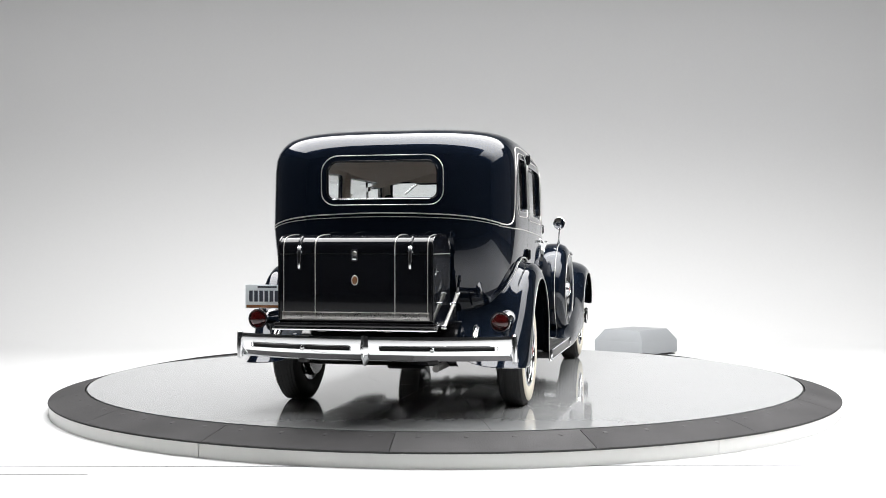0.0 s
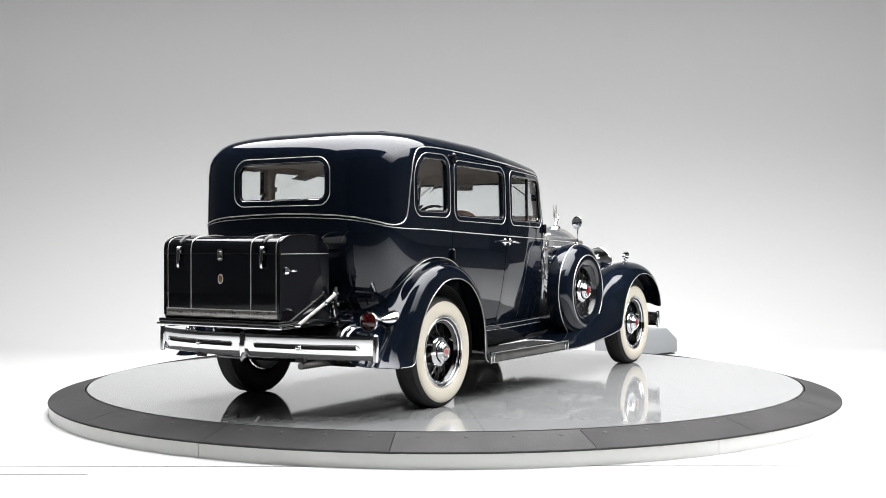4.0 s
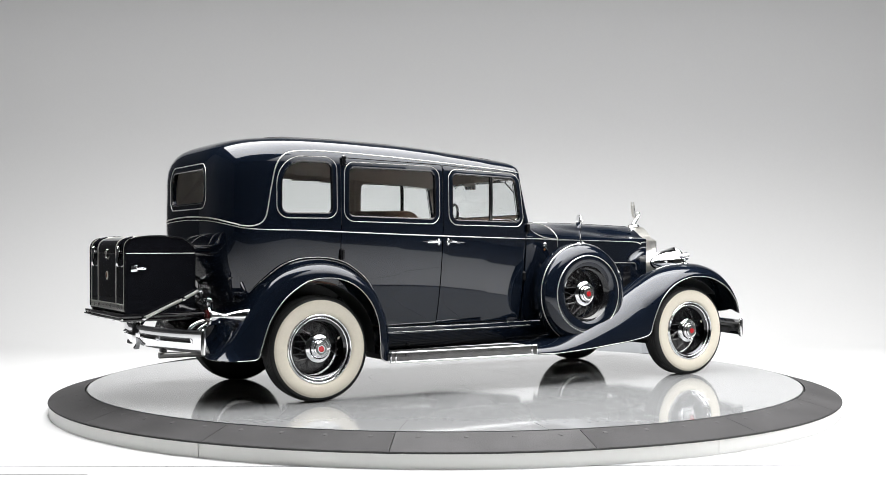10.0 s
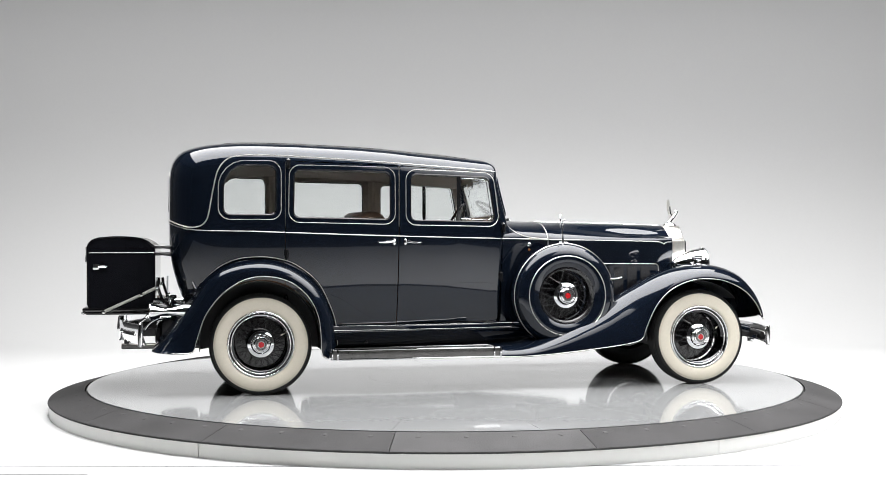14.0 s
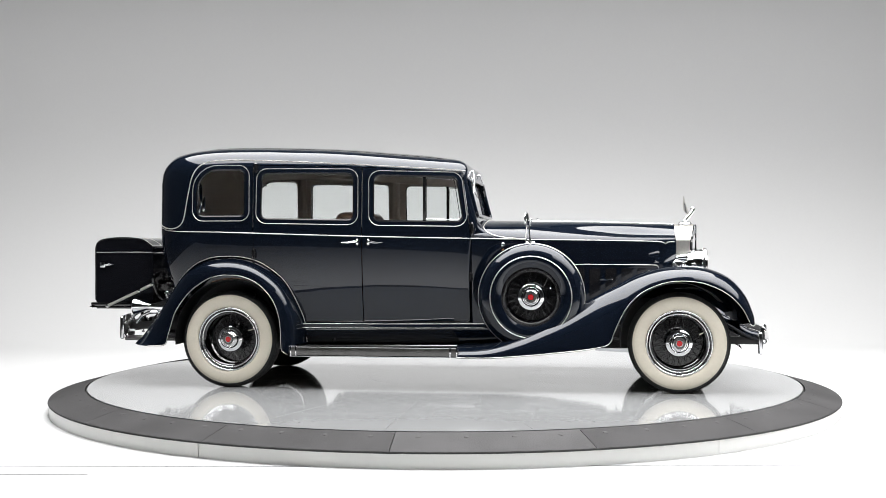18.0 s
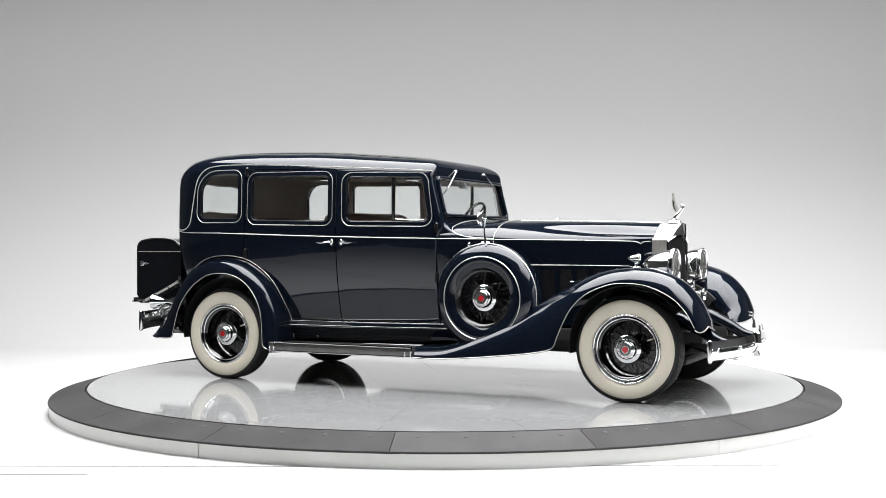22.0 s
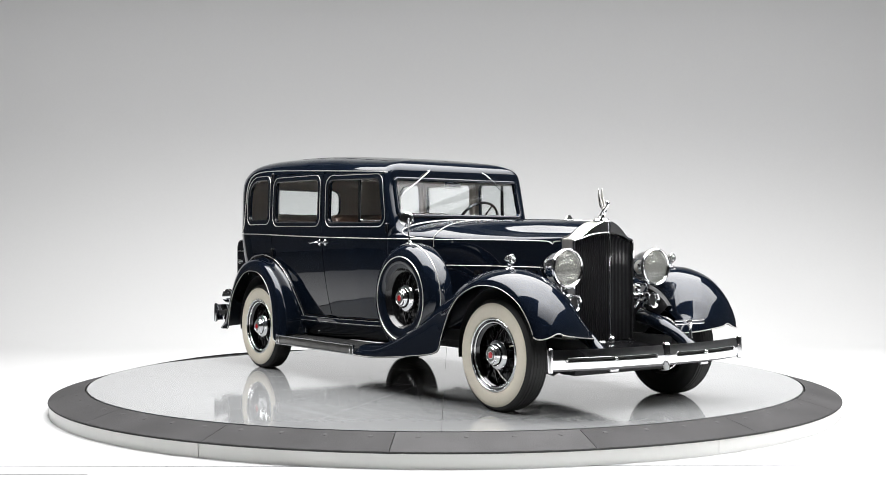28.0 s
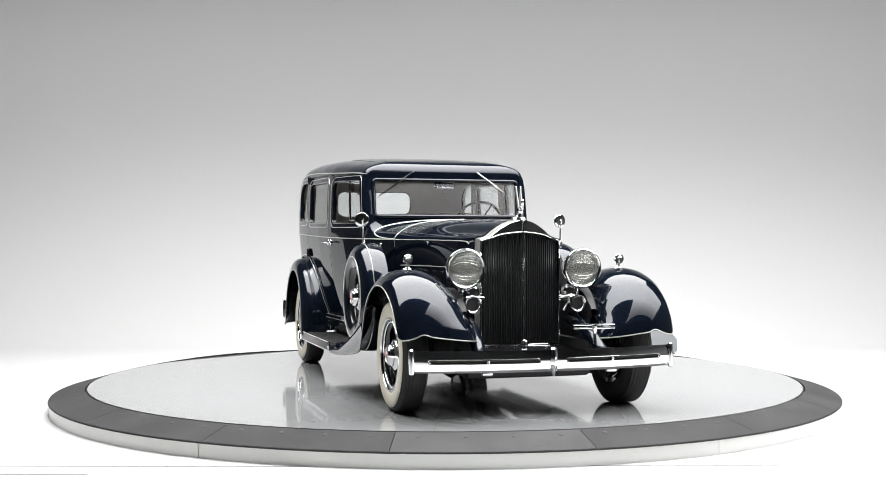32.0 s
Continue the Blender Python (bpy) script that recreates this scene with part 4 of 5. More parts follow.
def build_wheel(name, at, spare=False):
    """A wire wheel; its axle along z of its own space, the outer side up."""
    R, w = (0.378, 0.185)
    wheel = new(name)
    wheel.parent = car
    wheel.matrix_basis = at
    tagged(wheel, "wire spare wheel in a painted metal cover" if spare else "black wire wheel with a broad whitewall tyre")
    r0 = 0.222
    part("tyre", lathe(tyre_profile(R, w, r0), 72, closed=True), RUBBER, wheel, "black tyre with ribbed tread", 50)
    if not spare:
        for h in (-0.06, -0.036, -0.012, 0.012, 0.036, 0.06):
            part("tread_rib", lathe([(R - 0.005, h - 0.009), (R + 0.0015 - abs(h) * 0.06, h - 0.007), (R + 0.0015 - abs(h) * 0.06, h + 0.007), (R - 0.005, h + 0.009)], 72, closed=True), RUBBER, wheel)
        part("whitewall", lathe([(0.249, 0.083), (0.252, 0.0885), (0.27, 0.0925), (0.30, 0.0955), (0.325, 0.0945), (0.343, 0.0905), (0.346, 0.087), (0.30, 0.084)], 72, closed=True), WHITEWALL, wheel, "cream-white tyre sidewall", 60)
    part("rim", lathe([(0.205, -0.075), (0.235, -0.08), (0.246, -0.072), (0.225, -0.05), (0.205, -0.03), (0.2, 0.02), (0.21, 0.045), (0.222, 0.06), (0.232, 0.075), (0.236, 0.083), (0.229, 0.086), (0.222, 0.078), (0.213, 0.06), (0.198, 0.05), (0.19, 0.02), (0.195, -0.03)], 64, closed=True), BLACK if spare else RIMCHROME, wheel, "black rim" if spare else "dark plated drop-centre rim", 40)
    ring = [(0.018 * math.cos(a), 0.011 * math.sin(a)) for a in np.linspace(0, 2 * math.pi, 14, endpoint=False)]
    if not spare:
        part("rim_ring", lathe([(0.240 + 0.42 * u, 0.085 + 0.7 * v) for u, v in ring], 72, closed=True), CHROME, wheel, "chrome rim ring", 60)
        part("rim_ring", lathe([(0.2185 + 0.4 * u, 0.072 + 0.7 * v) for u, v in ring], 72, closed=True), CHROME, wheel, "thin inner chrome ring", 60)
    n = 44
    for k in range(n):
        a = 2 * math.pi * k / n
        d = 0.50 if k % 2 else -0.50
        zi, zo = (0.058, 0.028) if (k // 2) % 2 else (0.005, 0.012)
        p0 = (0.075 * math.cos(a + d), 0.075 * math.sin(a + d), zi)
        p1 = (0.199 * math.cos(a), 0.199 * math.sin(a), zo)
        part("spoke", tube([p0, p1], 0.0023, 5), SPOKE, wheel)
    part("valve", tube([(0.19, 0.02, 0.03), (0.172, 0.02, 0.055), (0.160, 0.02, 0.068)], [0.004, 0.005, 0.0045], 8), WHITEWALL if not spare else CHROME, wheel, "pale valve stem")
    part("drum", lathe([(0, -0.066), (0.185, -0.066), (0.194, -0.074), (0.194, -0.12), (0.0, -0.12)], 40), BLACK, wheel, "black brake drum")
    part("hub_shell", lathe([(0.075, -0.05), (0.075, 0.03), (0.085, 0.05), (0.05, 0.06)], 32), BLACK, wheel, "black hub shell")
    part("hub_cap", lathe([(0.097, 0.030), (0.103, 0.040), (0.103, 0.052), (0.098, 0.060), (0.088, 0.066), (0.079, 0.069), (0.076, 0.0675), (0.074, 0.070), (0.072, 0.082), (0.068, 0.091), (0.062, 0.097), (0.058, 0.098), (0.0565, 0.096),
                            (0.055, 0.098), (0.053, 0.106), (0.049, 0.110), (0.044, 0.111), (0.042, 0.107), (0.0, 0.107)], 48), CHROME, wheel, "stepped chrome hub cap", 25)
    part("cap_ring", lathe([(0.025, 0.105), (0.026, 0.1095), (0.040, 0.1095), (0.0415, 0.105)], 32, closed=True), STEEL, wheel, "dull ring round the emblem")
    for k in range(12):
        a = 2 * math.pi * k / 12
        part("ring_mark", moved(slab(0.031, 0.038, -0.0028, 0.0028, 0.108, 0.1105), pose(0, 0, 0, 0, 0, math.degrees(a))), BLACK, wheel, "", 0)
    part("emblem_border", prism([(0.0285 * math.cos(a), 0.0285 * math.sin(a)) for a in np.linspace(0, 2 * math.pi, 6, endpoint=False)], "z", 0.102, 0.1105), CHROME, wheel, "bright hexagonal border", 0)
    part("cap_emblem", prism([(0.024 * math.cos(a), 0.024 * math.sin(a)) for a in np.linspace(0, 2 * math.pi, 6, endpoint=False)], "z", 0.104, 0.112), RED, wheel, "red hexagonal hub emblem", 0)
    if spare:
        c = [(0.225, 0.088), (0.245, 0.100), (0.275, 0.108), (0.30, 0.108), (0.345, 0.098), (0.385, 0.072), (0.402, 0.035), (0.408, 0.0), (0.408, -0.06), (0.400, -0.09), (0.392, -0.09), (0.40, -0.06), (0.40, 0.0), (0.394, 0.033), (0.38, 0.065), (0.343, 0.09), (0.30, 0.10), (0.25, 0.09)]
        part("tyre_cover", lathe(c, 72, closed=True), PAINT, wheel, "midnight-blue metal tyre cover", 50)
        for r, h in ((0.308, 0.1085), (0.404, 0.022)):
            part("cover_stripe", lathe([(r - 0.004, h - 0.002), (r, h + 0.003), (r + 0.004, h - 0.002)], 72, closed=True), STRIPE, wheel, "silver line on the cover")
    return wheel


def axle(x, y, z, s):
    return pose(x, y, z, 90 if s < 0 else -90, 0, 0) @ pose(0, 0, 0, 0, 0, 17)


for s in (-1, 1):
    build_wheel("rear_wheel", axle(-1.577, 0.790 * s, 0.3775, s))
    build_wheel("front_wheel", axle(1.877, 0.790 * s, 0.3775, s))
    build_wheel("spare_wheel", axle(0.776, 0.790 * s, 0.716, s), True)


# ---- bumpers ----
def bumper(xc, bow, half, z0, z1, sgn, name, label):
    """A spring-steel blade with two slots, a clamp in the middle and round end posts. sgn: which way it faces along x."""
    bump = new(name)
    bump.parent = car
    tagged(bump, label)
    zc, h = (z0 + z1) / 2, (z1 - z0) / 2
    zs = [-1, -0.94, -0.85, -0.7, -0.5, -0.33, -0.16, 0.04, 0.24, 0.4, 0.55, 0.7, 0.85, 0.94, 1]
    crest = 0 if sgn > 0 else 0.8
    curl = 0.012 if sgn > 0 else 0.010
    out = [0.014 - curl * (z - crest) ** 2 for z in zs]
    ys = sorted(set([round(v, 3) for v in np.linspace(-half, half, 61)]))

    def xat(y):
        return xc - sgn * bow * abs(y / half) ** 2.4

    rows = [[(xat(y) + sgn * o, y, zc + z * h) for z, o in zip(zs, out)] for y in ys]
    bm, V = grid(rows)
    kill = []
    for f in bm.faces:
        c = f.calc_center_median()
        k = (c.z - zc) / h
        if -0.16 < k < 0.24 and 0.10 < abs(c.y) < half - 0.11:
            kill.append(f)
    bmesh.ops.delete(bm, geom=kill, context="FACES")
    part("blade", solid(bm, 0.010), CHROME, bump, "chrome bumper blade with two slots", 45)
    for s in (-1, 1):
        y = s * (half - 0.008)
        x = xat(y) + sgn * 0.012
        part("end_post", tube([(x, y, z0 - 0.014), (x, y, z0 - 0.006), (x, y, zc), (x, y, z1 + 0.004), (x, y, z1 + 0.012)], [0.006, 0.017, 0.019, 0.017, 0.007], 12), CHROME, bump, "rounded chrome end post")
        part("slot_backing", tube([(xat(y2) - sgn * 0.026, y2, zc + 0.04 * h) for y2 in np.linspace(0.08 * s, s * (half - 0.09), 12)], 0.020, 6), GAP, bump, "dark spring bar behind the slot")
        ya, yz = 0.10, half - 0.11
        loop = []
        for y2, k2 in [(u, -0.17) for u in np.linspace(ya, yz, 24)] + [(yz + 0.010, 0.04)] + [(yz, 0.20)] + [(u, 0.24) for u in np.linspace(yz - 0.01, ya + 0.01, 24)] + [(ya, 0.20), (ya - 0.010, 0.04)]:
            o2 = 0.014 - curl * (k2 - crest) ** 2
            loop.append((xat(y2) + sgn * (o2 + 0.001), s * y2, zc + k2 * h))
        part("slot_edge", tube(loop, 0.0026, 6, True), CHROME, bump, "bright rounded edge of the slot")
        yb = s * 0.42
        part("bolt", lathe([(0, 0.010), (0.006, 0.008), (0.010, 0.003), (0.011, -0.02)] if sgn > 0 else [(0, 0.018), (0.010, 0.015), (0.018, 0.005), (0.020, -0.01)], 14, pose(xat(yb) + sgn * 0.004, yb, zc - 0.02 * h) @ pose(0, 0, 0, 0, 90 * sgn, 0)), CHROME, bump, "domed chrome bolt")
        part("bracket", slab(*sorted((xat(yb) - sgn * 0.02, xat(yb) - sgn * 0.36)), yb - 0.022, yb + 0.022, zc - 0.045, zc + 0.015, 0.004), UNDER, bump, "black bumper bracket", 30)
        part("bracket_foot", slab(*sorted((xat(yb) - sgn * 0.012, xat(yb) - sgn * 0.05)), yb - 0.034, yb + 0.034, z0 - 0.022, z0 + 0.01, 0.008), CHROME if sgn > 0 else UNDER, bump, "clamp under the blade", 30)
    rows = []
    for z, w, o in ((z0 - 0.03, 0.002, 0.014), (z0 - 0.006, 0.018, 0.022), (zc, 0.026, 0.030), (z1 + 0.004, 0.020, 0.022), (z1 + 0.016, 0.012, 0.010)):
        rows.append([(xc - sgn * 0.012, -w, z), (xc + sgn * o * 0.7, -w, z), (xc + sgn * (o + 0.012), 0, z), (xc + sgn * o * 0.7, w, z), (xc - sgn * 0.012, w, z)])
    bm, V = grid(rows, True)
    bm.faces.new(V[0]), bm.faces.new(V[-1])
    bmesh.ops.recalc_face_normals(bm, faces=bm.faces)
    part("clamp", bm, CHROME, bump, "chrome centre clamp", 30)
    return bump


bumper(2.598, 0.150, 0.892, 0.316, 0.452, 1, "front_bumper", "chrome double-slotted front bumper")
bumper(-2.625, 0.205, 0.915, 0.388, 0.540, -1, "rear_bumper", "chrome double-slotted rear bumper")


# ---- head lamps, horns and what stands at the nose ----
def build_nose():
    for s in (1, -1):
        y0 = -0.417

        def put(name, bm, mat, par, label=""):
            return part(name, bm if s > 0 else flipped(bm), mat, par, label)

        ax = pose(2.095, y0, 0.952) @ pose(0, 0, 0, 0, 90, 0)
        lamp = put("head_lamp", lathe([(0.0, -0.262), (0.012, -0.258), (0.035, -0.240), (0.070, -0.195), (0.100, -0.130), (0.118, -0.065), (0.124, -0.020), (0.127, -0.012), (0.133, -0.006), (0.133, 0.008), (0.125, 0.014),
                                      (0.121, 0.012), (0.119, -0.01), (0.105, -0.08), (0.06, -0.14), (0.0, -0.16)], 40, ax), CHROME, car, "chrome bullet head lamp")
        put("reflector", lathe([(r, r * r / 0.18 - 0.0715) for r in (0.1165, 0.11, 0.10, 0.088, 0.075, 0.06, 0.045, 0.03, 0.015, 0.0)], 36, ax), REFLECTOR, lamp, "silvered reflector bowl")
        put("lamp_lens", lathe([(0.0, 0.032), (0.05, 0.029), (0.09, 0.020), (0.120, 0.007), (0.120, 0.002), (0.09, 0.015), (0.05, 0.024), (0.0, 0.027)], 36, ax), LENS, lamp, "fluted clear head lamp lens")
        for v0, half, sag in ((0.078, 0.066, 0.016), (0.060, 0.082, 0.018), (0.042, 0.088, 0.020), (-0.050, 0.060, 0.016), (-0.070, 0.045, 0.014)):
            pts = []
            for u in np.linspace(-half, half, 13):
                v = v0 + sag * (u / half) ** 2 * (-1 if v0 > 0 else 0.6)
                pts.append((2.095 + 0.0265 - 0.021 * ((u * u + v * v) / 0.0144), y0 + u, 0.952 + v))
            put("lens_flute", tube(pts, 0.0032, 6), GLASS, lamp, "moulded arc in the lens")
        put("lamp_bulb", lathe([(0, 0.03), (0.012, 0.022), (0.014, 0.0), (0.008, -0.03), (0.008, -0.06)], 12, ax @ pose(0, 0, -0.025)), LENS, lamp, "clear bulb")
        put("lamp_rim", lathe([(0.115, 0.012), (0.119, 0.019), (0.126, 0.022), (0.133, 0.018), (0.137, 0.008), (0.136, -0.002), (0.130, -0.008)], 40, ax, closed=True), CHROME, lamp, "chrome lamp rim")
        put("lamp_stem", tube(spline([(2.02, y0, 0.835), (2.01, y0 - 0.005, 0.79), (1.99, y0 - 0.02, 0.73), (1.96, y0 - 0.04, 0.68)], 10), [0.03, 0.024, 0.02, 0.019, 0.019, 0.019, 0.02, 0.022, 0.028, 0.036], 12), CHROME, lamp, "chrome lamp stem")
        hx = pose(2.131, -0.372, 0.716) @ pose(0, 0, 0, 0, 90, 0)
        horn = put("horn", lathe([(0.0, -0.03), (0.036, -0.028), (0.044, -0.006), (0.050, 0.0), (0.056, 0.002), (0.057, -0.006), (0.048, -0.014), (0.036, -0.04), (0.024, -0.09), (0.018, -0.15), (0.016, -0.22), (0.0, -0.22)], 28, hx), CHROME, car, "chrome trumpet horn")
        put("horn_mouth", lathe([(0, -0.022), (0.037, -0.020), (0.037, -0.026), (0, -0.028)], 20, hx), UNDER, horn, "dark horn mouth")
        put("horn_case", lathe([(0, 0.035), (0.03, 0.034), (0.044, 0.022), (0.046, -0.02), (0.03, -0.034), (0, -0.036)], 24, pose(2.02, -0.345, 0.795) @ pose(0, 0, 0, 0, 90, 0)), CHROME, horn, "round chrome horn motor")
        put("horn_bracket", tube([(2.02, -0.345, 0.78), (2.0, -0.36, 0.72), (1.98, -0.33, 0.66)], 0.013, 8), CHROME, horn, "chrome horn bracket")
        put("horn_bar", tube([(2.03, -0.27, 0.755), (2.05, -0.36, 0.765), (2.03, -0.45, 0.75)], 0.012, 8), CHROME, horn, "chrome lamp bar")
    part("crank_cover", lathe([(0, 0.025), (0.014, 0.022), (0.026, 0.010), (0.029, 0), (0.026, -0.012), (0, -0.02)], 20, pose(2.090, 0, 0.452) @ pose(0, 0, 0, 0, 90, 0)), CHROME, car, "chrome crank hole cover")
    # badge bracket on one side of the bumper
    tb = part("badge_bracket", tube(spline([(2.52, 0.318, 0.475), (2.522, 0.318, 0.52), (2.515, 0.318, 0.575)], 8), [0.015, 0.013, 0.011, 0.010, 0.010, 0.011, 0.016, 0.022], 10), CHROME, car, "chrome T-shaped badge bracket")
    for dz in (-0.011, 0.011):
        part("badge_bar", slab(2.508, 2.520, 0.172, 0.462, 0.586 + dz - 0.006, 0.586 + dz + 0.006, 0.003), CHROME, tb, "chrome badge bar", 30)
    part("badge_end", slab(2.506, 2.522, 0.300, 0.336, 0.572, 0.600, 0.003), CHROME, tb, "chrome badge centre", 30)
    # apron between the fenders under the radiator
    rows = []
    for x, z in spline([(1.96, 0.42), (2.08, 0.405), (2.2, 0.39), (2.32, 0.36), (2.38, 0.32)], 12):
        rows.append([(x, y, z - 0.06 * (1 - math.cos(y / 0.47 * 1.2)) + 0.03) for y in np.linspace(-0.47, 0.47, 17)])
    bm, _ = grid(rows)
    part("front_apron", solid(bm, 0.005), BLACK, car, "black apron below the radiator", 50)
    for s in (1, -1):
        P = spline([(1.98, -0.40, 0.60), (2.14, -0.40, 0.56), (2.30, -0.41, 0.49), (2.42, -0.42, 0.42), (2.52, -0.42, 0.395)], 20)
        bm = tube(P, [0.06 - 0.026 * k / 19 for k in range(20)], 14)
        part("frame_horn", bm if s > 0 else flipped(bm), PAINT, car, "glossy dark frame horn")


build_nose()


# ---- small body fittings ----
def build_fittings():
    for s, dr, df in ((1, door_rr, door_fr), (-1, door_rl, door_fl)):
        def put(name, bm, mat, par, label="", smooth=38):
            return part(name, bm if s > 0 else flipped(bm), mat, par, label, smooth)

        for x, d, par in ((-0.572, -1, dr), (-0.486, 1, df)):
            y = side_y(x, 1.133)
            put("handle_plate", lathe([(0, 0.012), (0.012, 0.010), (0.018, 0.004), (0.019, 0)], 16, pose(x, y, 1.133) @ pose(0, 0, 0, 90, 0, 0) @ Matrix.Diagonal((0.75, 1.5, 1, 1))), CHROME, par, "chrome escutcheon")
            P = spline([(x, y - 0.004, 1.133), (x, y - 0.03, 1.134), (x + 0.03 * d, y - 0.042, 1.134), (x + 0.07 * d, y - 0.042, 1.128), (x + 0.118 * d, y - 0.038, 1.131)], 16)
            put("door_handle", tube(P, list(np.interp(np.linspace(0, 1, 16), [0, 0.3, 0.5, 0.8, 1], [0.007, 0.008, 0.008, 0.005, 0.002])), 8), CHROME, par, "curved chrome lever handle")
            put("lock_button", lathe([(0, 0.007), (0.004, 0.006), (0.005, 0)], 10, pose(x + 0.024 * d, y, 1.148) @ pose(0, 0, 0, 90, 0, 0)), CHROME, par, "small chrome lock")
        for x, z, par in ((-1.388, 1.043, dr), (-1.372, 1.715, dr), (0.312, 1.245, df), (0.300, 0.86, df), (-1.388, 0.70, dr)):
            y = side_y(x, z)
            put("hinge", tube([(x, y - 0.008, z - 0.038), (x, y - 0.013, z - 0.030), (x, y - 0.013, z + 0.030), (x, y - 0.008, z + 0.038)], [0.007, 0.016, 0.016, 0.007], 10), BLACK, par, "painted door hinge")
        # ventilator badges on the cowl
        for z, r, m in ((1.112, 0.018, CHROME), (1.072, 0.010, AMBER)):
            y = hood_y(0.545, z)
            put("cowl_badge", lathe([(0, 0.012), (r * 0.6, 0.011), (r, 0.005), (r, -0.004)], 16, pose(0.545, y, z) @ pose(0, 0, 0, 90, 0, -15)), m, cowl, "small round cowl badge")
        # mirror on the spare wheel
        mir = put("mirror_head", lathe([(0, 0.003), (0.04, 0.002), (0.054, -0.002), (0.055, -0.006), (0.050, -0.008), (0.0, -0.006)], 28, pose(0.745, -0.81, 1.302) @ pose(0, 0, 0, 0, 90, -16)), CHROME, car, "round chrome mirror on the spare wheel")
        put("mirror_back", lathe([(0, 0.007), (0.03, 0.006), (0.048, 0.004), (0.055, 0.000), (0.053, -0.002), (0.0, 0.004)], 28, pose(0.745, -0.81, 1.302) @ pose(0, 0, 0, 0, 90, -16)), CHROME, mir, "domed chrome back of the mirror")
        put("mirror_stem", tube(spline([(0.770, -0.80, 1.118), (0.766, -0.803, 1.16), (0.76, -0.807, 1.22), (0.768, -0.81, 1.296)], 12), [0.016, 0.011, 0.007, 0.006, 0.006, 0.006, 0.006, 0.006, 0.006, 0.006, 0.007, 0.009], 10), CHROME, mir, "chrome mirror stem")
        P = [(0.770 + 0.412 * math.sin(a), -0.80, 0.716 + 0.412 * math.cos(a)) for a in np.linspace(-0.08, 0.08, 6)]
        put("mirror_strap", tube(P, 0.007, 6), CHROME, mir, "chrome strap over the tyre")
        put("mirror_hub", lathe([(0, 0.012), (0.008, 0.010), (0.011, 0)], 12, pose(0.772, -0.81, 1.302) @ pose(0, 0, 0, 0, 90, -16)), CHROME, mir, "chrome swivel")
    for y0, y1, z1 in ((-0.282, -0.555, 1.520), (0.270, 0.490, 1.546)):
        x0 = front_x(y0, 1.706)
        wp = part("wiper", tube([(x0 + 0.012, y0, 1.706), (x0 + 0.034, y0 + (y1 - y0) * 0.5, 1.706 + (z1 - 1.706) * 0.5), (front_x(y1 * 0.95, z1) + 0.020, y1, z1)], [0.0038, 0.0034, 0.0024], 6), CHROME, body, "thin chrome wiper arm")
        P = [(x0 + 0.030, y0 + (y1 - y0) * u - 0.008, 1.706 + (z1 - 1.706) * u - 0.01) for u in (0.36, 1.02)]
        part("wiper_blade", tube(P, 0.003, 6), BLACK, wp, "black wiper blade")
        part("wiper_boss", lathe([(0, 0.020), (0.006, 0.018), (0.008, 0.008), (0.010, 0.0)], 14, pose(x0 - 0.002, y0, 1.706) @ pose(0, 0, 0, 0, 90, 0)), CHROME, wp, "chrome wiper spindle")
    # raised padded roof insert
    rows = []
    for u in np.linspace(0, 1, 40):
        x = -1.85 + 1.93 * u
        row = []
        for v in np.linspace(-0.53, 0.53, 15):
            h = SKIN.ray_cast(Vector((x, v, 3)), Vector((0, 0, -1)))
            edge = min(1, 12 * u, 12 * (1 - u), (0.545 - abs(v)) * 12)
            row.append((x, v, (h[0].z if h[0] else 1.9) + 0.001 + 0.008 * edge))
        rows.append(row)
    bm, _ = grid(rows)
    part("roof_insert", solid(bm, 0.004), BLACK, body, "black roof covering panel", 50)


build_fittings()


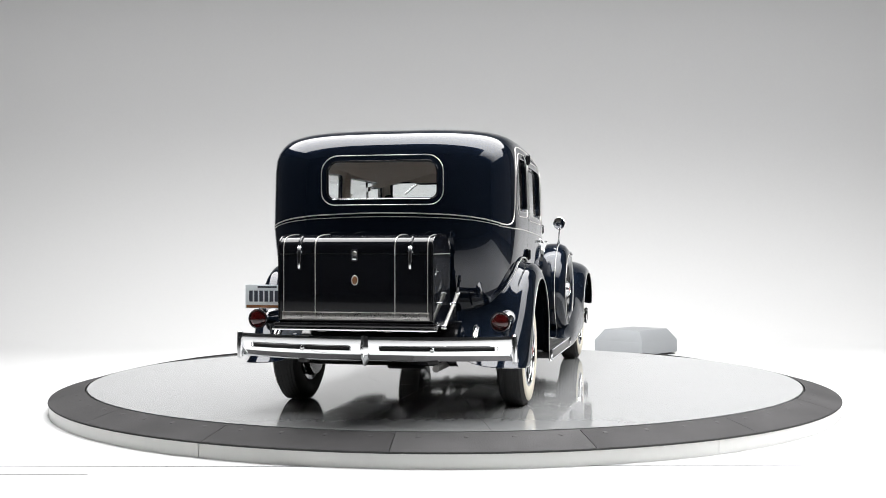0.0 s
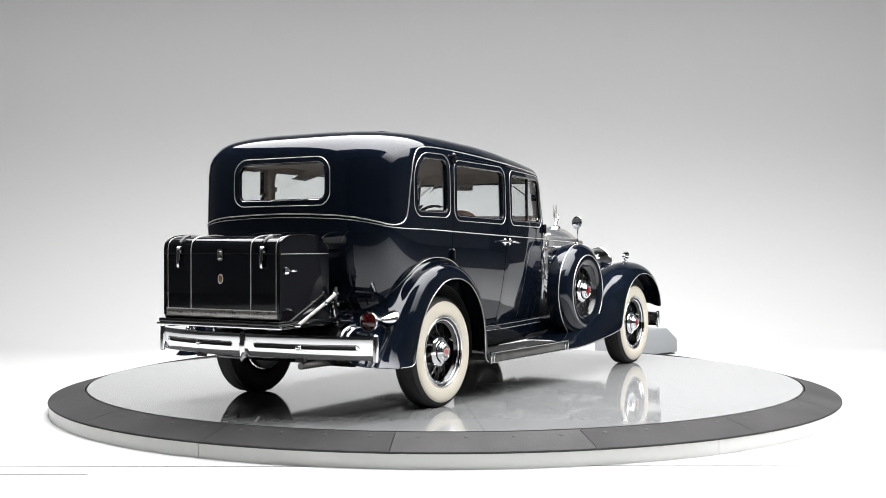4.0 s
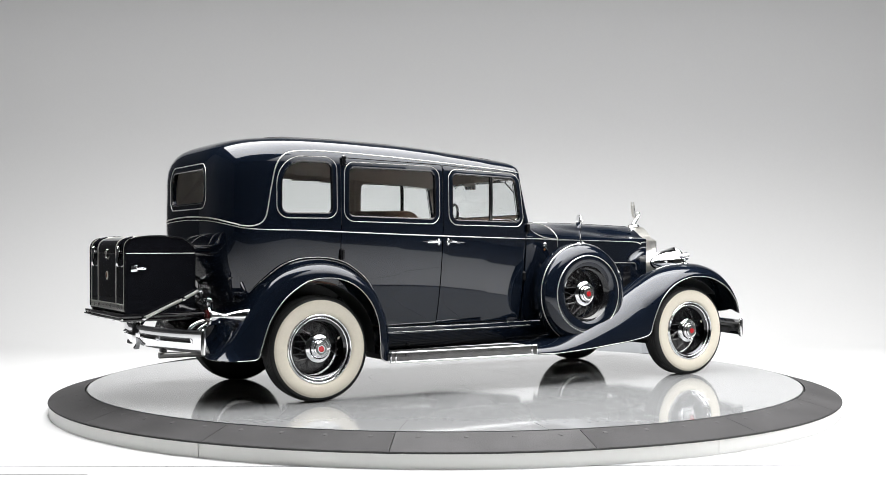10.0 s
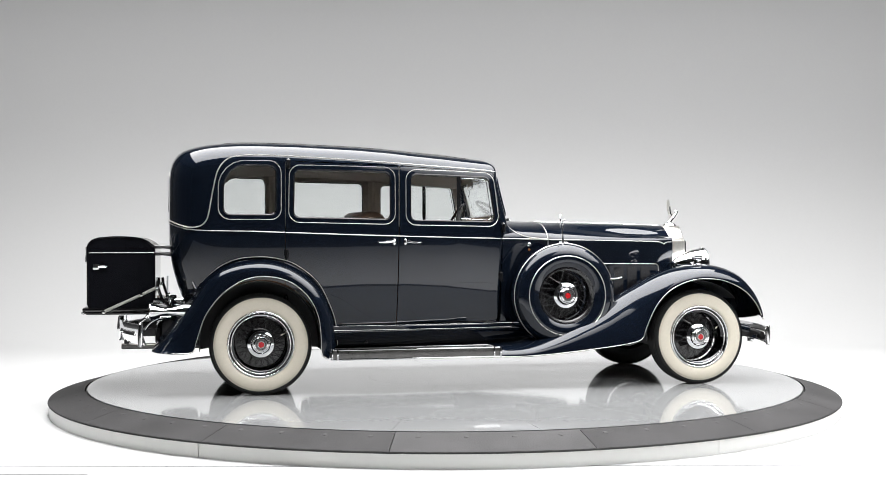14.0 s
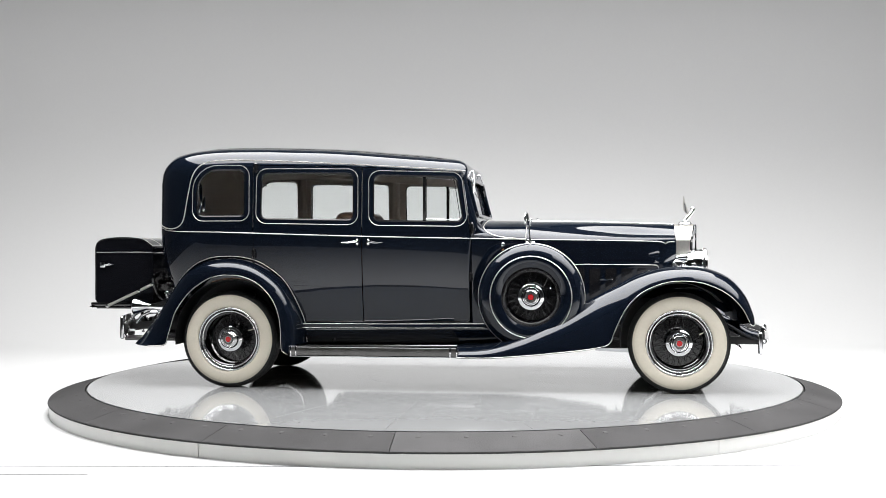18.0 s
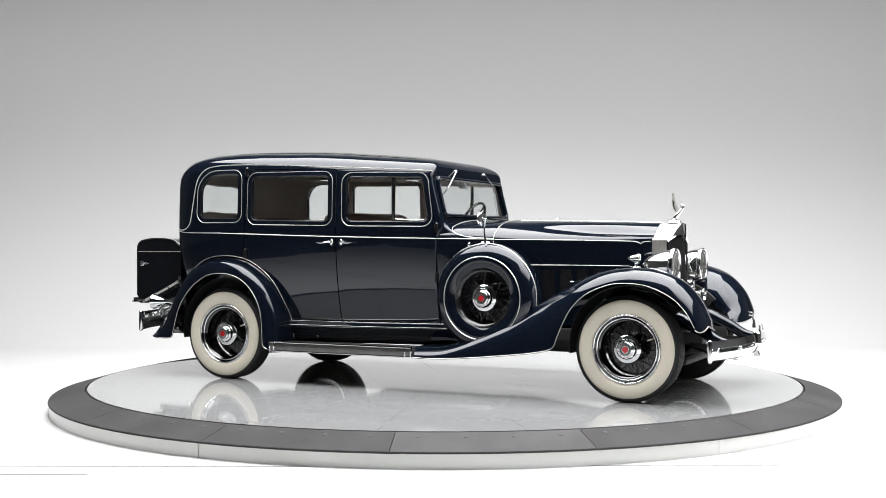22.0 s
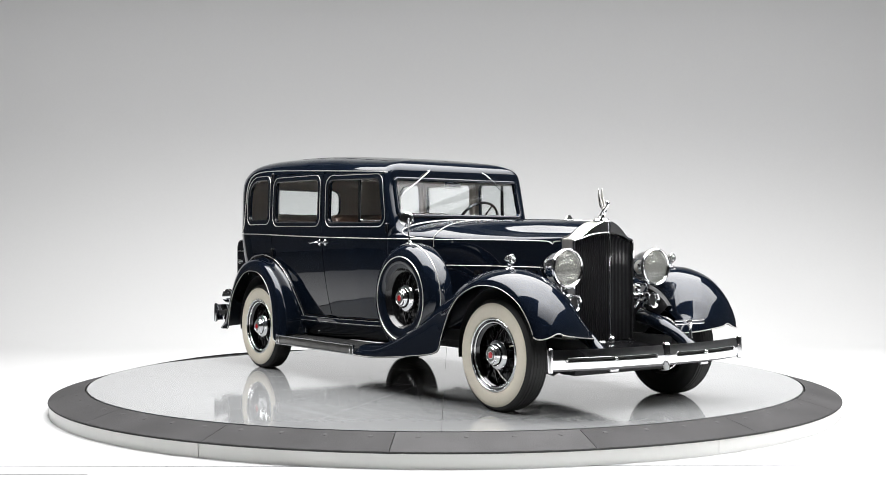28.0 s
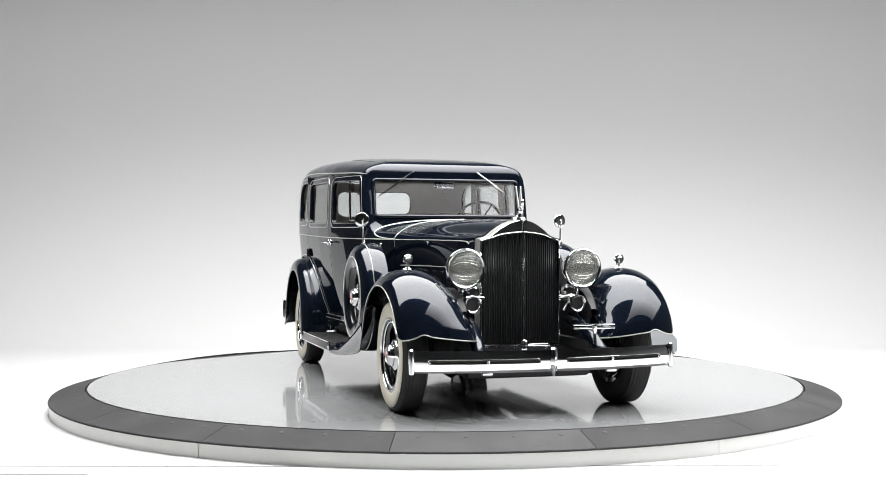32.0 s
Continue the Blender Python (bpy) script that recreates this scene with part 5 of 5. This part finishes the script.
# ---- luggage trunk on the rear rack ----
def build_trunk():
    tr = new("luggage_trunk")
    tr.parent = car
    tagged(tr, "black travelling trunk with silver piping and chrome catches")
    x0, x1, w = -2.842, -2.350, 0.482
    o = rounded([(x0, 0.640, 0.012), (x1, 0.640, 0.012), (x1, 1.052, 0.004), (x0, 1.052, 0.004)], 3)
    part("case", prism(o, "y", -w, w), TRUNK, tr, "black leathercloth case", 30)
    lid = [(x0, 1.057)] + [tuple(p) for p in spline([(x0, 1.09), (x0 + 0.012, 1.128), (x0 + 0.06, 1.157), (x0 + 0.18, 1.172), (x1 - 0.17, 1.169), (x1 - 0.08, 1.150), (x1 - 0.015, 1.105), (x1, 1.085)], 28)] + [(x1, 1.057)]
    part("lid", prism(lid, "y", -w, w), TRUNK, tr, "domed black lid", 30)
    part("lid_seam", prism(rounded([(x0 + 0.004, 1.050, 0.001), (x1 - 0.004, 1.050, 0.001), (x1 - 0.004, 1.059, 0.001), (x0 + 0.004, 1.059, 0.001)], 1), "y", -w + 0.004, w - 0.004), UNDER, tr, "dark lid joint", 0)
    edge = [(x0 - 0.002, 0.66)] + [(x0 - 0.002, z) for z in np.linspace(0.70, 1.08, 8)] + [(a - 0.001 * (i < 6), b + 0.001) for i, (a, b) in enumerate(lid[1:-1])]
    for y, r in ((-w, 0.006), (w, 0.006), (-0.452, 0.0028), (0.452, 0.0028), (-0.250, 0.0036), (0.250, 0.0036)):
        part("piping", tube([(a, y, b) for a, b in edge], r, 6), STRIPE if abs(y) < w else BLACK, tr, "silver piping strip" if abs(y) < w else "black bound edge")
    for y in (-w, w):
        part("side_line", tube([(x0 + 0.01, y, 1.0545), (x1 - 0.01, y, 1.0545)], 0.0025, 5), STRIPE, tr, "thin line along the lid joint")
    part("stud_rail", slab(x0 - 0.004, x0 + 0.002, -0.462, 0.462, 0.660, 0.704, 0.0015), BAND, tr, "broad pale metal rail with small studs", 30)
    for z in (0.661, 0.703):
        part("rail_edge", slab(x0 - 0.0065, x0 + 0.002, -0.462, 0.462, z - 0.003, z + 0.003, 0.0012), STRIPE, tr, "raised rail edge", 30)
    for k in range(23):
        y = -0.445 + 0.89 * k / 22
        part("stud", lathe([(0, 0.003), (0.0028, 0.002), (0.004, 0)], 8, pose(x0 - 0.004, y, 0.682) @ pose(0, 0, 0, 0, -90, 0)), STEEL, tr)
    for s in (-1, 1):
        y = 0.348 * s
        part("strap", tube(spline([(x0 + 0.09, y, 1.166), (x0 + 0.03, y, 1.147), (x0 - 0.004, y, 1.115), (x0 - 0.008, y, 1.085)], 10), 0.011, 8), TRUNK, tr, "black leather strap")
        part("catch", tube([(x0 - 0.006, y, 1.102), (x0 - 0.013, y, 1.090), (x0 - 0.012, y, 1.06), (x0 - 0.014, y, 1.03), (x0 - 0.022, y, 0.99), (x0 - 0.016, y, 0.972), (x0 - 0.006, y, 0.962)], [0.010, 0.017, 0.013, 0.015, 0.010, 0.011, 0.004], 10), CHROME, tr, "chrome draw catch")
        part("catch_keeper", slab(x0 - 0.010, x0 + 0.002, y - 0.018, y + 0.018, 1.062, 1.100, 0.004), CHROME, tr, "chrome keeper plate", 30)
    o = rounded([(-0.022, 1.010, 0.012), (0.022, 1.010, 0.012), (0.024, 1.085, 0.014), (-0.024, 1.085, 0.014)], 4)
    part("lock_plate", prism(o, "x", x0 - 0.006, x0 + 0.002), CHROME, tr, "chrome lock plate", 30)
    part("lock_hasp", lathe([(0, 0.012), (0.010, 0.010), (0.016, 0.003), (0.017, 0)], 16, pose(x0 - 0.005, 0, 1.058) @ pose(0, 0, 0, 0, -90, 0)), STEEL, tr, "round lock barrel")
    part("lock_tongue", slab(x0 - 0.014, x0 - 0.004, -0.012, 0.012, 1.020, 1.045, 0.004), CHROME, tr, "chrome hasp tongue", 30)
    part("emblem", lathe([(0, 0.005), (0.013, 0.004), (0.017, 0)], 20, pose(x0 - 0.001, 0, 0.896) @ pose(0, 0, 0, 0, -90, 0) @ Matrix.Diagonal((1.5, 1, 1, 1))), AMBER, tr, "oval amber enamel emblem")
    part("emblem_rim", tube([(x0 - 0.002, 0.019 * math.cos(a), 0.896 + 0.028 * math.sin(a)) for a in np.linspace(0, 2 * math.pi, 24, endpoint=False)], 0.003, 6, True), STRIPE, tr, "silver emblem rim")
    for s in (-1, 1):
        y = -w - 0.002
        b = slab(-2.805, -2.760, y - 0.010, y + 0.004, 0.928, 0.972, 0.004)
        part("side_catch", b if s < 0 else flipped(b), CHROME, tr, "chrome side catch", 30)
        b = tube([(-2.765, y - 0.012, 0.950), (-2.72, y - 0.014, 0.956), (-2.700, y - 0.014, 0.950), (-2.72, y - 0.014, 0.944), (-2.765, y - 0.012, 0.948)], 0.004, 6)
        part("catch_loop", b if s < 0 else flipped(b), CHROME, tr, "chrome loop")
    for s in (-1, 1):
        for z in (1.045, 1.098):
            part("body_stay", tube([(x1 - 0.01, 0.455 * s, z), (x1 + 0.06, 0.455 * s, z), (x1 + 0.115, 0.45 * s, z - 0.004)], [0.013, 0.012, 0.016], 10), BLACK, tr, "short black stay to the body")
    # ledge and rack
    part("base_ledge", slab(-2.880, -2.25, -0.50, 0.50, 0.612, 0.640, 0.006), BLACK, tr, "black base board", 30)
    rack = part("trunk_rack", slab(-2.885, -2.862, -0.515, 0.515, 0.594, 0.612, 0.004), CHROME, car, "folding rack under the trunk", 30)
    for y in np.linspace(-0.42, 0.42, 5):
        part("rack_bar", slab(-2.86, -2.15, y - 0.02, y + 0.02, 0.585, 0.611, 0.004), BLACK, rack, "black rack slat", 30)
    for s in (-1, 1):
        P = [(-2.725, 0.525 * s, 0.612), (-2.60, 0.525 * s, 0.670), (-2.45, 0.525 * s, 0.738), (-2.335, 0.525 * s, 0.795)]
        part("rack_strut", tube(P, [0.012, 0.011, 0.011, 0.012], 8), STRIPE, rack, "bright folding strut")
        for p in (P[0], P[2], P[3]):
            part("strut_pivot", lathe([(0, 0.018), (0.012, 0.016), (0.014, 0.0), (0.012, -0.016), (0, -0.018)], 12, pose(*p) @ pose(0, 0, 0, 90, 0, 0)), CHROME, rack, "chrome pivot")
        part("strut_post", tube([(-2.335, 0.525 * s, 0.840), (-2.33, 0.52 * s, 0.79), (-2.30, 0.50 * s, 0.70), (-2.22, 0.48 * s, 0.62)], 0.012, 8), BLACK, rack, "black strut post")
    return tr


build_trunk()


# ---- tail: lamps, plate, rear apron, exhaust ----
def build_tail():
    for s in (1, -1):
        def put(name, bm, mat, par, label=""):
            return part(name, bm if s > 0 else flipped(bm), mat, par, label)

        ax = pose(-2.365, -0.808, 0.625) @ pose(0, 0, 0, 0, -90, 0)
        lamp = put("tail_lamp", lathe([(0, -0.29), (0.060, -0.29), (0.056, -0.25), (0.046, -0.21), (0.034, -0.172), (0.026, -0.14), (0.023, -0.112), (0.028, -0.088), (0.042, -0.058), (0.056, -0.024), (0.062, -0.004), (0.066, 0.004), (0.064, 0.012), (0.056, 0.012), (0.054, 0.0), (0, 0.0)], 32, ax), CHROME, car, "chrome tail lamp with a ruby lens")
        put("tail_lens", lathe([(0, 0.020), (0.02, 0.019), (0.04, 0.014), (0.055, 0.006), (0.055, 0.001), (0, 0.001)], 28, ax), LENS_RED, lamp, "ruby glass lens")
        for r in (0.018, 0.034):
            put("lens_ring", lathe([(r - 0.003, 0.017), (r, 0.021 - r * 0.12), (r + 0.003, 0.015)], 24, ax, closed=True), LENS_RED, lamp)
        for dx, dz in ((0.0, 0.0), (0.055, -0.018)):
            P = spline([(-2.475 + dx, -0.655, 0.500 + dz), (-2.435 + dx, -0.655, 0.552 + dz), (-2.37 + dx, -0.650, 0.585 + dz), (-2.29 + dx, -0.640, 0.590 + dz)], 14)
            put("bumper_arm", tube(P, 0.0135, 10), CHROME, lamp, "curved chrome bumper arm")
    # plate beside the trunk, its writing as plain bars
    pl = part("number_plate", slab(-2.306, -2.300, 0.640, 0.922, 0.690, 0.848, 0.002), PLATE, car, "white number plate with dark bars", 30)
    part("plate_band", slab(-2.308, -2.3055, 0.648, 0.914, 0.694, 0.712), AMBER, pl, "amber band along the plate", 0)
    part("plate_bar", slab(-2.3085, -2.3055, 0.70, 0.835, 0.826, 0.838), INK, pl, "dark bar", 0)
    for k in range(6):
        y = 0.882 - 0.036 * k
        part("plate_bar", slab(-2.3085, -2.3055, y - 0.012, y + 0.012, 0.735, 0.808), INK, pl, "dark upright bar", 0)
    part("plate_bracket", tube([(-2.295, 0.80, 0.70), (-2.27, 0.80, 0.62), (-2.22, 0.79, 0.55)], 0.010, 8), BLACK, pl, "black plate bracket")
    # apron and tank cover between the rear fenders
    rows = []
    for x, z in spline([(-2.02, 0.60), (-2.16, 0.615), (-2.28, 0.585), (-2.35, 0.52), (-2.37, 0.43), (-2.36, 0.36), (-2.30, 0.33)], 20):
        rows.append([(x + 0.02 * abs(y / 0.52) ** 2, y, z) for y in np.linspace(-0.52, 0.52, 21)])
    bm, _ = grid(rows)
    ap = part("rear_apron", solid(bm, 0.005), BLACK, car, "black glossy tank apron", 60)
    part("fuel_cap", lathe([(0, 0.035), (0.034, 0.034), (0.040, 0.026), (0.040, 0.010), (0.030, 0.004), (0.026, -0.03), (0.026, -0.10)], 24, pose(-2.235, -0.44, 0.700)), CHROME, ap, "chrome fuel filler cap")
    part("exhaust_pipe", tube([(-2.60, -0.445, 0.346), (-2.3, -0.445, 0.346), (-2.0, -0.44, 0.345), (-1.75, -0.40, 0.40), (-1.2, -0.36, 0.36), (0.6, -0.34, 0.34)], 0.022, 14), STEEL, car, "dull steel exhaust pipe")


build_tail()


# ---- under the car and inside it ----
def build_chassis():
    ch = new("chassis")
    ch.parent = car
    tagged(ch, "black steel chassis frame with axles and springs")
    for s in (-1, 1):
        part("rail", slab(-2.35, 2.30, 0.40 * s - 0.03, 0.40 * s + 0.03, 0.385, 0.475, 0.006), UNDER, ch, "black frame rail", 30)
        part("leaf_spring", tube(spline([(-2.2, 0.52 * s, 0.40), (-1.577, 0.52 * s, 0.30), (-0.95, 0.52 * s, 0.38)], 14), 0.022, 8), UNDER, ch, "rear leaf spring")
        part("leaf_spring", tube(spline([(1.35, 0.42 * s, 0.38), (1.877, 0.42 * s, 0.29), (2.38, 0.42 * s, 0.38)], 14), 0.020, 8), UNDER, ch, "front leaf spring")
    part("rear_axle", tube([(-1.577, -0.70, 0.3775), (-1.577, -0.18, 0.3775), (-1.577, -0.12, 0.37), (-1.577, 0.12, 0.37), (-1.577, 0.18, 0.3775), (-1.577, 0.70, 0.3775)], [0.04, 0.045, 0.14, 0.14, 0.045, 0.04], 16), UNDER, ch, "rear axle with differential")
    part("front_axle", tube(spline([(1.877, -0.70, 0.3775), (1.877, -0.45, 0.27), (1.877, 0, 0.26), (1.877, 0.45, 0.27), (1.877, 0.70, 0.3775)], 20), 0.032, 10), UNDER, ch, "forged front axle")
    part("tie_rod", tube([(1.72, -0.66, 0.30), (1.72, 0.66, 0.30)], 0.014, 8), UNDER, ch, "tie rod")
    part("gravel_pan", slab(2.00, 2.20, -0.44, 0.44, 0.232, 0.31, 0.034), UNDER, ch, "black gravel pan behind the bumper", 40)
    for s in (-1, 1):
        part("shock_arm", tube([(2.12, 0.47 * s, 0.30), (2.05, 0.50 * s, 0.25), (1.92, 0.52 * s, 0.27)], 0.022, 8), UNDER, ch, "black shock absorber arm")
    part("sump", slab(0.75, 1.75, -0.17, 0.17, 0.27, 0.50, 0.05), UNDER, ch, "black engine sump", 40)
    part("gearbox", slab(-0.1, 0.75, -0.14, 0.14, 0.28, 0.46, 0.05), UNDER, ch, "gearbox", 40)
    part("propeller_shaft", tube([(-0.1, 0, 0.38), (-1.5, 0, 0.37)], 0.035, 12), UNDER, ch, "propeller shaft")
    part("engine_block", slab(0.62, 1.80, -0.20, 0.20, 0.50, 1.05, 0.03), UNDER, ch, "dark engine block under the hood", 40)
    part("floor_pan", slab(-2.08, 0.30, -0.60, 0.60, 0.462, 0.482, 0.003), UNDER, ch, "floor pan", 0)
    part("under_tray", slab(0.30, 1.95, -0.42, 0.42, 0.40, 0.415, 0.003), UNDER, ch, "engine tray", 0)
    part("fuel_tank", slab(-2.32, -2.02, -0.50, 0.50, 0.345, 0.56, 0.06), UNDER, ch, "black fuel tank", 40)


build_chassis()


def cushion(x0, x1, y0, y1, z0, z1, r, lean=0.0):
    bm = slab(x0, x1, y0, y1, z0, z1, r, seg=4)
    for v in bm.verts:
        v.co.x -= lean * (v.co.z - z0)
        v.co.z += 0.012 * math.sin(v.co.y * 14) * (v.co.z - z0) / (z1 - z0)
    return bm


def build_cabin():
    fs = new("front_seat")
    fs.parent = car
    tagged(fs, "brown leather front bench seat")
    part("seat_cushion", cushion(-0.60, -0.10, -0.62, 0.62, 0.62, 0.86, 0.06), LEATHER, fs)
    part("seat_back", cushion(-0.72, -0.50, -0.62, 0.62, 0.74, 1.385, 0.09, 0.16), LEATHER, fs, "brown leather seat back")
    part("seat_base", slab(-0.60, -0.12, -0.60, 0.60, 0.482, 0.63, 0.01), HEADLINER, fs, "cloth seat base", 30)
    rs = new("rear_seat")
    rs.parent = car
    tagged(rs, "brown leather rear bench seat")
    part("seat_cushion", cushion(-1.85, -1.30, -0.57, 0.57, 0.62, 0.90, 0.06), LEATHER, rs)
    part("seat_back", cushion(-1.96, -1.78, -0.62, 0.62, 0.90, 1.36, 0.07, 0.16), LEATHER, rs, "brown leather seat back")
    part("seat_base", slab(-1.86, -1.32, -0.56, 0.56, 0.482, 0.63, 0.01), HEADLINER, rs, "cloth seat base", 30)
    sw = pose(0.125, 0.32, 1.285) @ pose(0, 0, 0, 0, -62, 0)
    wheel = part("steering_wheel", lathe([(0.205 + 0.012 * math.cos(a), 0.012 * math.sin(a)) for a in np.linspace(0, 2 * math.pi, 8, endpoint=False)], 40, sw, closed=True), BLACK, car, "black three-spoke steering wheel")
    for k in range(3):
        a = 2 * math.pi * k / 3 + 0.5
        part("wheel_spoke", tube([sw @ Vector((0, 0, -0.012)), sw @ Vector((0.2 * math.cos(a), 0.2 * math.sin(a), 0))], 0.007, 6), BLACK, wheel)
    part("wheel_boss", lathe([(0, 0.02), (0.022, 0.016), (0.03, -0.01), (0.02, -0.03)], 16, sw), CHROME, wheel, "chrome horn button")
    part("steering_column", tube([sw @ Vector((0, 0, -0.02)), sw @ Vector((0, 0, -0.75))], 0.02, 10), BLACK, wheel, "black steering column")
    dash = part("dashboard", slab(0.20, 0.29, -0.62, 0.62, 1.08, 1.325, 0.02), LEATHER, car, "dark brown dashboard", 30)
    for y in (0.12, 0.3, 0.46, -0.1):
        part("gauge", lathe([(0, 0.006), (0.04, 0.006), (0.046, 0)], 20, pose(0.20, y, 1.22) @ pose(0, 0, 0, 0, -90, 0)), CHROME, dash, "round chrome gauge")
    mr = part("interior_mirror", slab(0.200, 0.215, -0.085, 0.085, 1.575, 1.635, 0.006), CHROME, car, "small interior mirror", 30)
    part("mirror_arm", tube([(0.215, 0, 1.62), (0.235, 0, 1.68)], 0.006, 6), CHROME, mr, "chrome mirror arm")
    # cloth lining: roof and pillars seen through the glass
    rows = []
    for u in np.linspace(0, 1, 40):
        x = -2.02 + 2.23 * u
        row = []
        for v in np.linspace(-1, 1, 17):
            hx = side_y(x, 1.70)
            y = (abs(hx) - 0.075) * v
            row.append((x, y, 1.855 + roof_drop(x) - 0.135 * abs(v) ** 3 - (0.03 * max(0, 0.2 - u) * 5 + 0.03 * max(0, u - 0.9) * 10) * (1 - v * v)))
        rows.append(row)
    bm, _ = grid(rows)
    part("headliner", solid(bm, 0.004), HEADLINER, car, "taupe cloth headliner", 60)
    for s in (-1, 1):
        for x in (-1.40, -0.525):
            P = [(x, s * (abs(side_y(x, z)) - 0.045), z) for z in np.linspace(1.25, 1.72, 6)]
            part("pillar_trim", tube(P, 0.032, 8), HEADLINER, car, "cloth-covered door pillar")
        for x, z in ((-0.75, 1.28), (-0.25, 1.27)):
            part("window_winder", tube([(x, s * (abs(side_y(x, z)) - 0.06), z), (x + 0.05, s * (abs(side_y(x, z)) - 0.065), z + 0.03)], 0.007, 6), CHROME, car, "chrome window winder")
        for xa, xb, za in ((-1.9, -1.13, 0.90), (-1.12, 0.2, 0.50)):
            rows = [[(x, s * (abs(side_y(x, z)) - 0.048), z) for z in np.linspace(za, 1.275, 8)] for x in np.linspace(xa, xb, 12)]
            bm, _ = grid(rows)
            part("door_card", solid(bm, 0.006), LEATHER, car, "brown lining below the windows", 60)


build_cabin()


# ---- turning: the disc turns evenly and carries the car ----
def motions():
    rows_disc, rows_car = [], []
    for k in range(33):
        turn = pose(0, 0, 0, 0, 0, 77.565 - 4.7134 * k)
        rows_disc.append((float(k), turn))
        rows_car.append((float(k), turn @ pose(0, -0.0712, 0)))
    walk(disc, rows_disc)
    walk(car, rows_car)


motions()
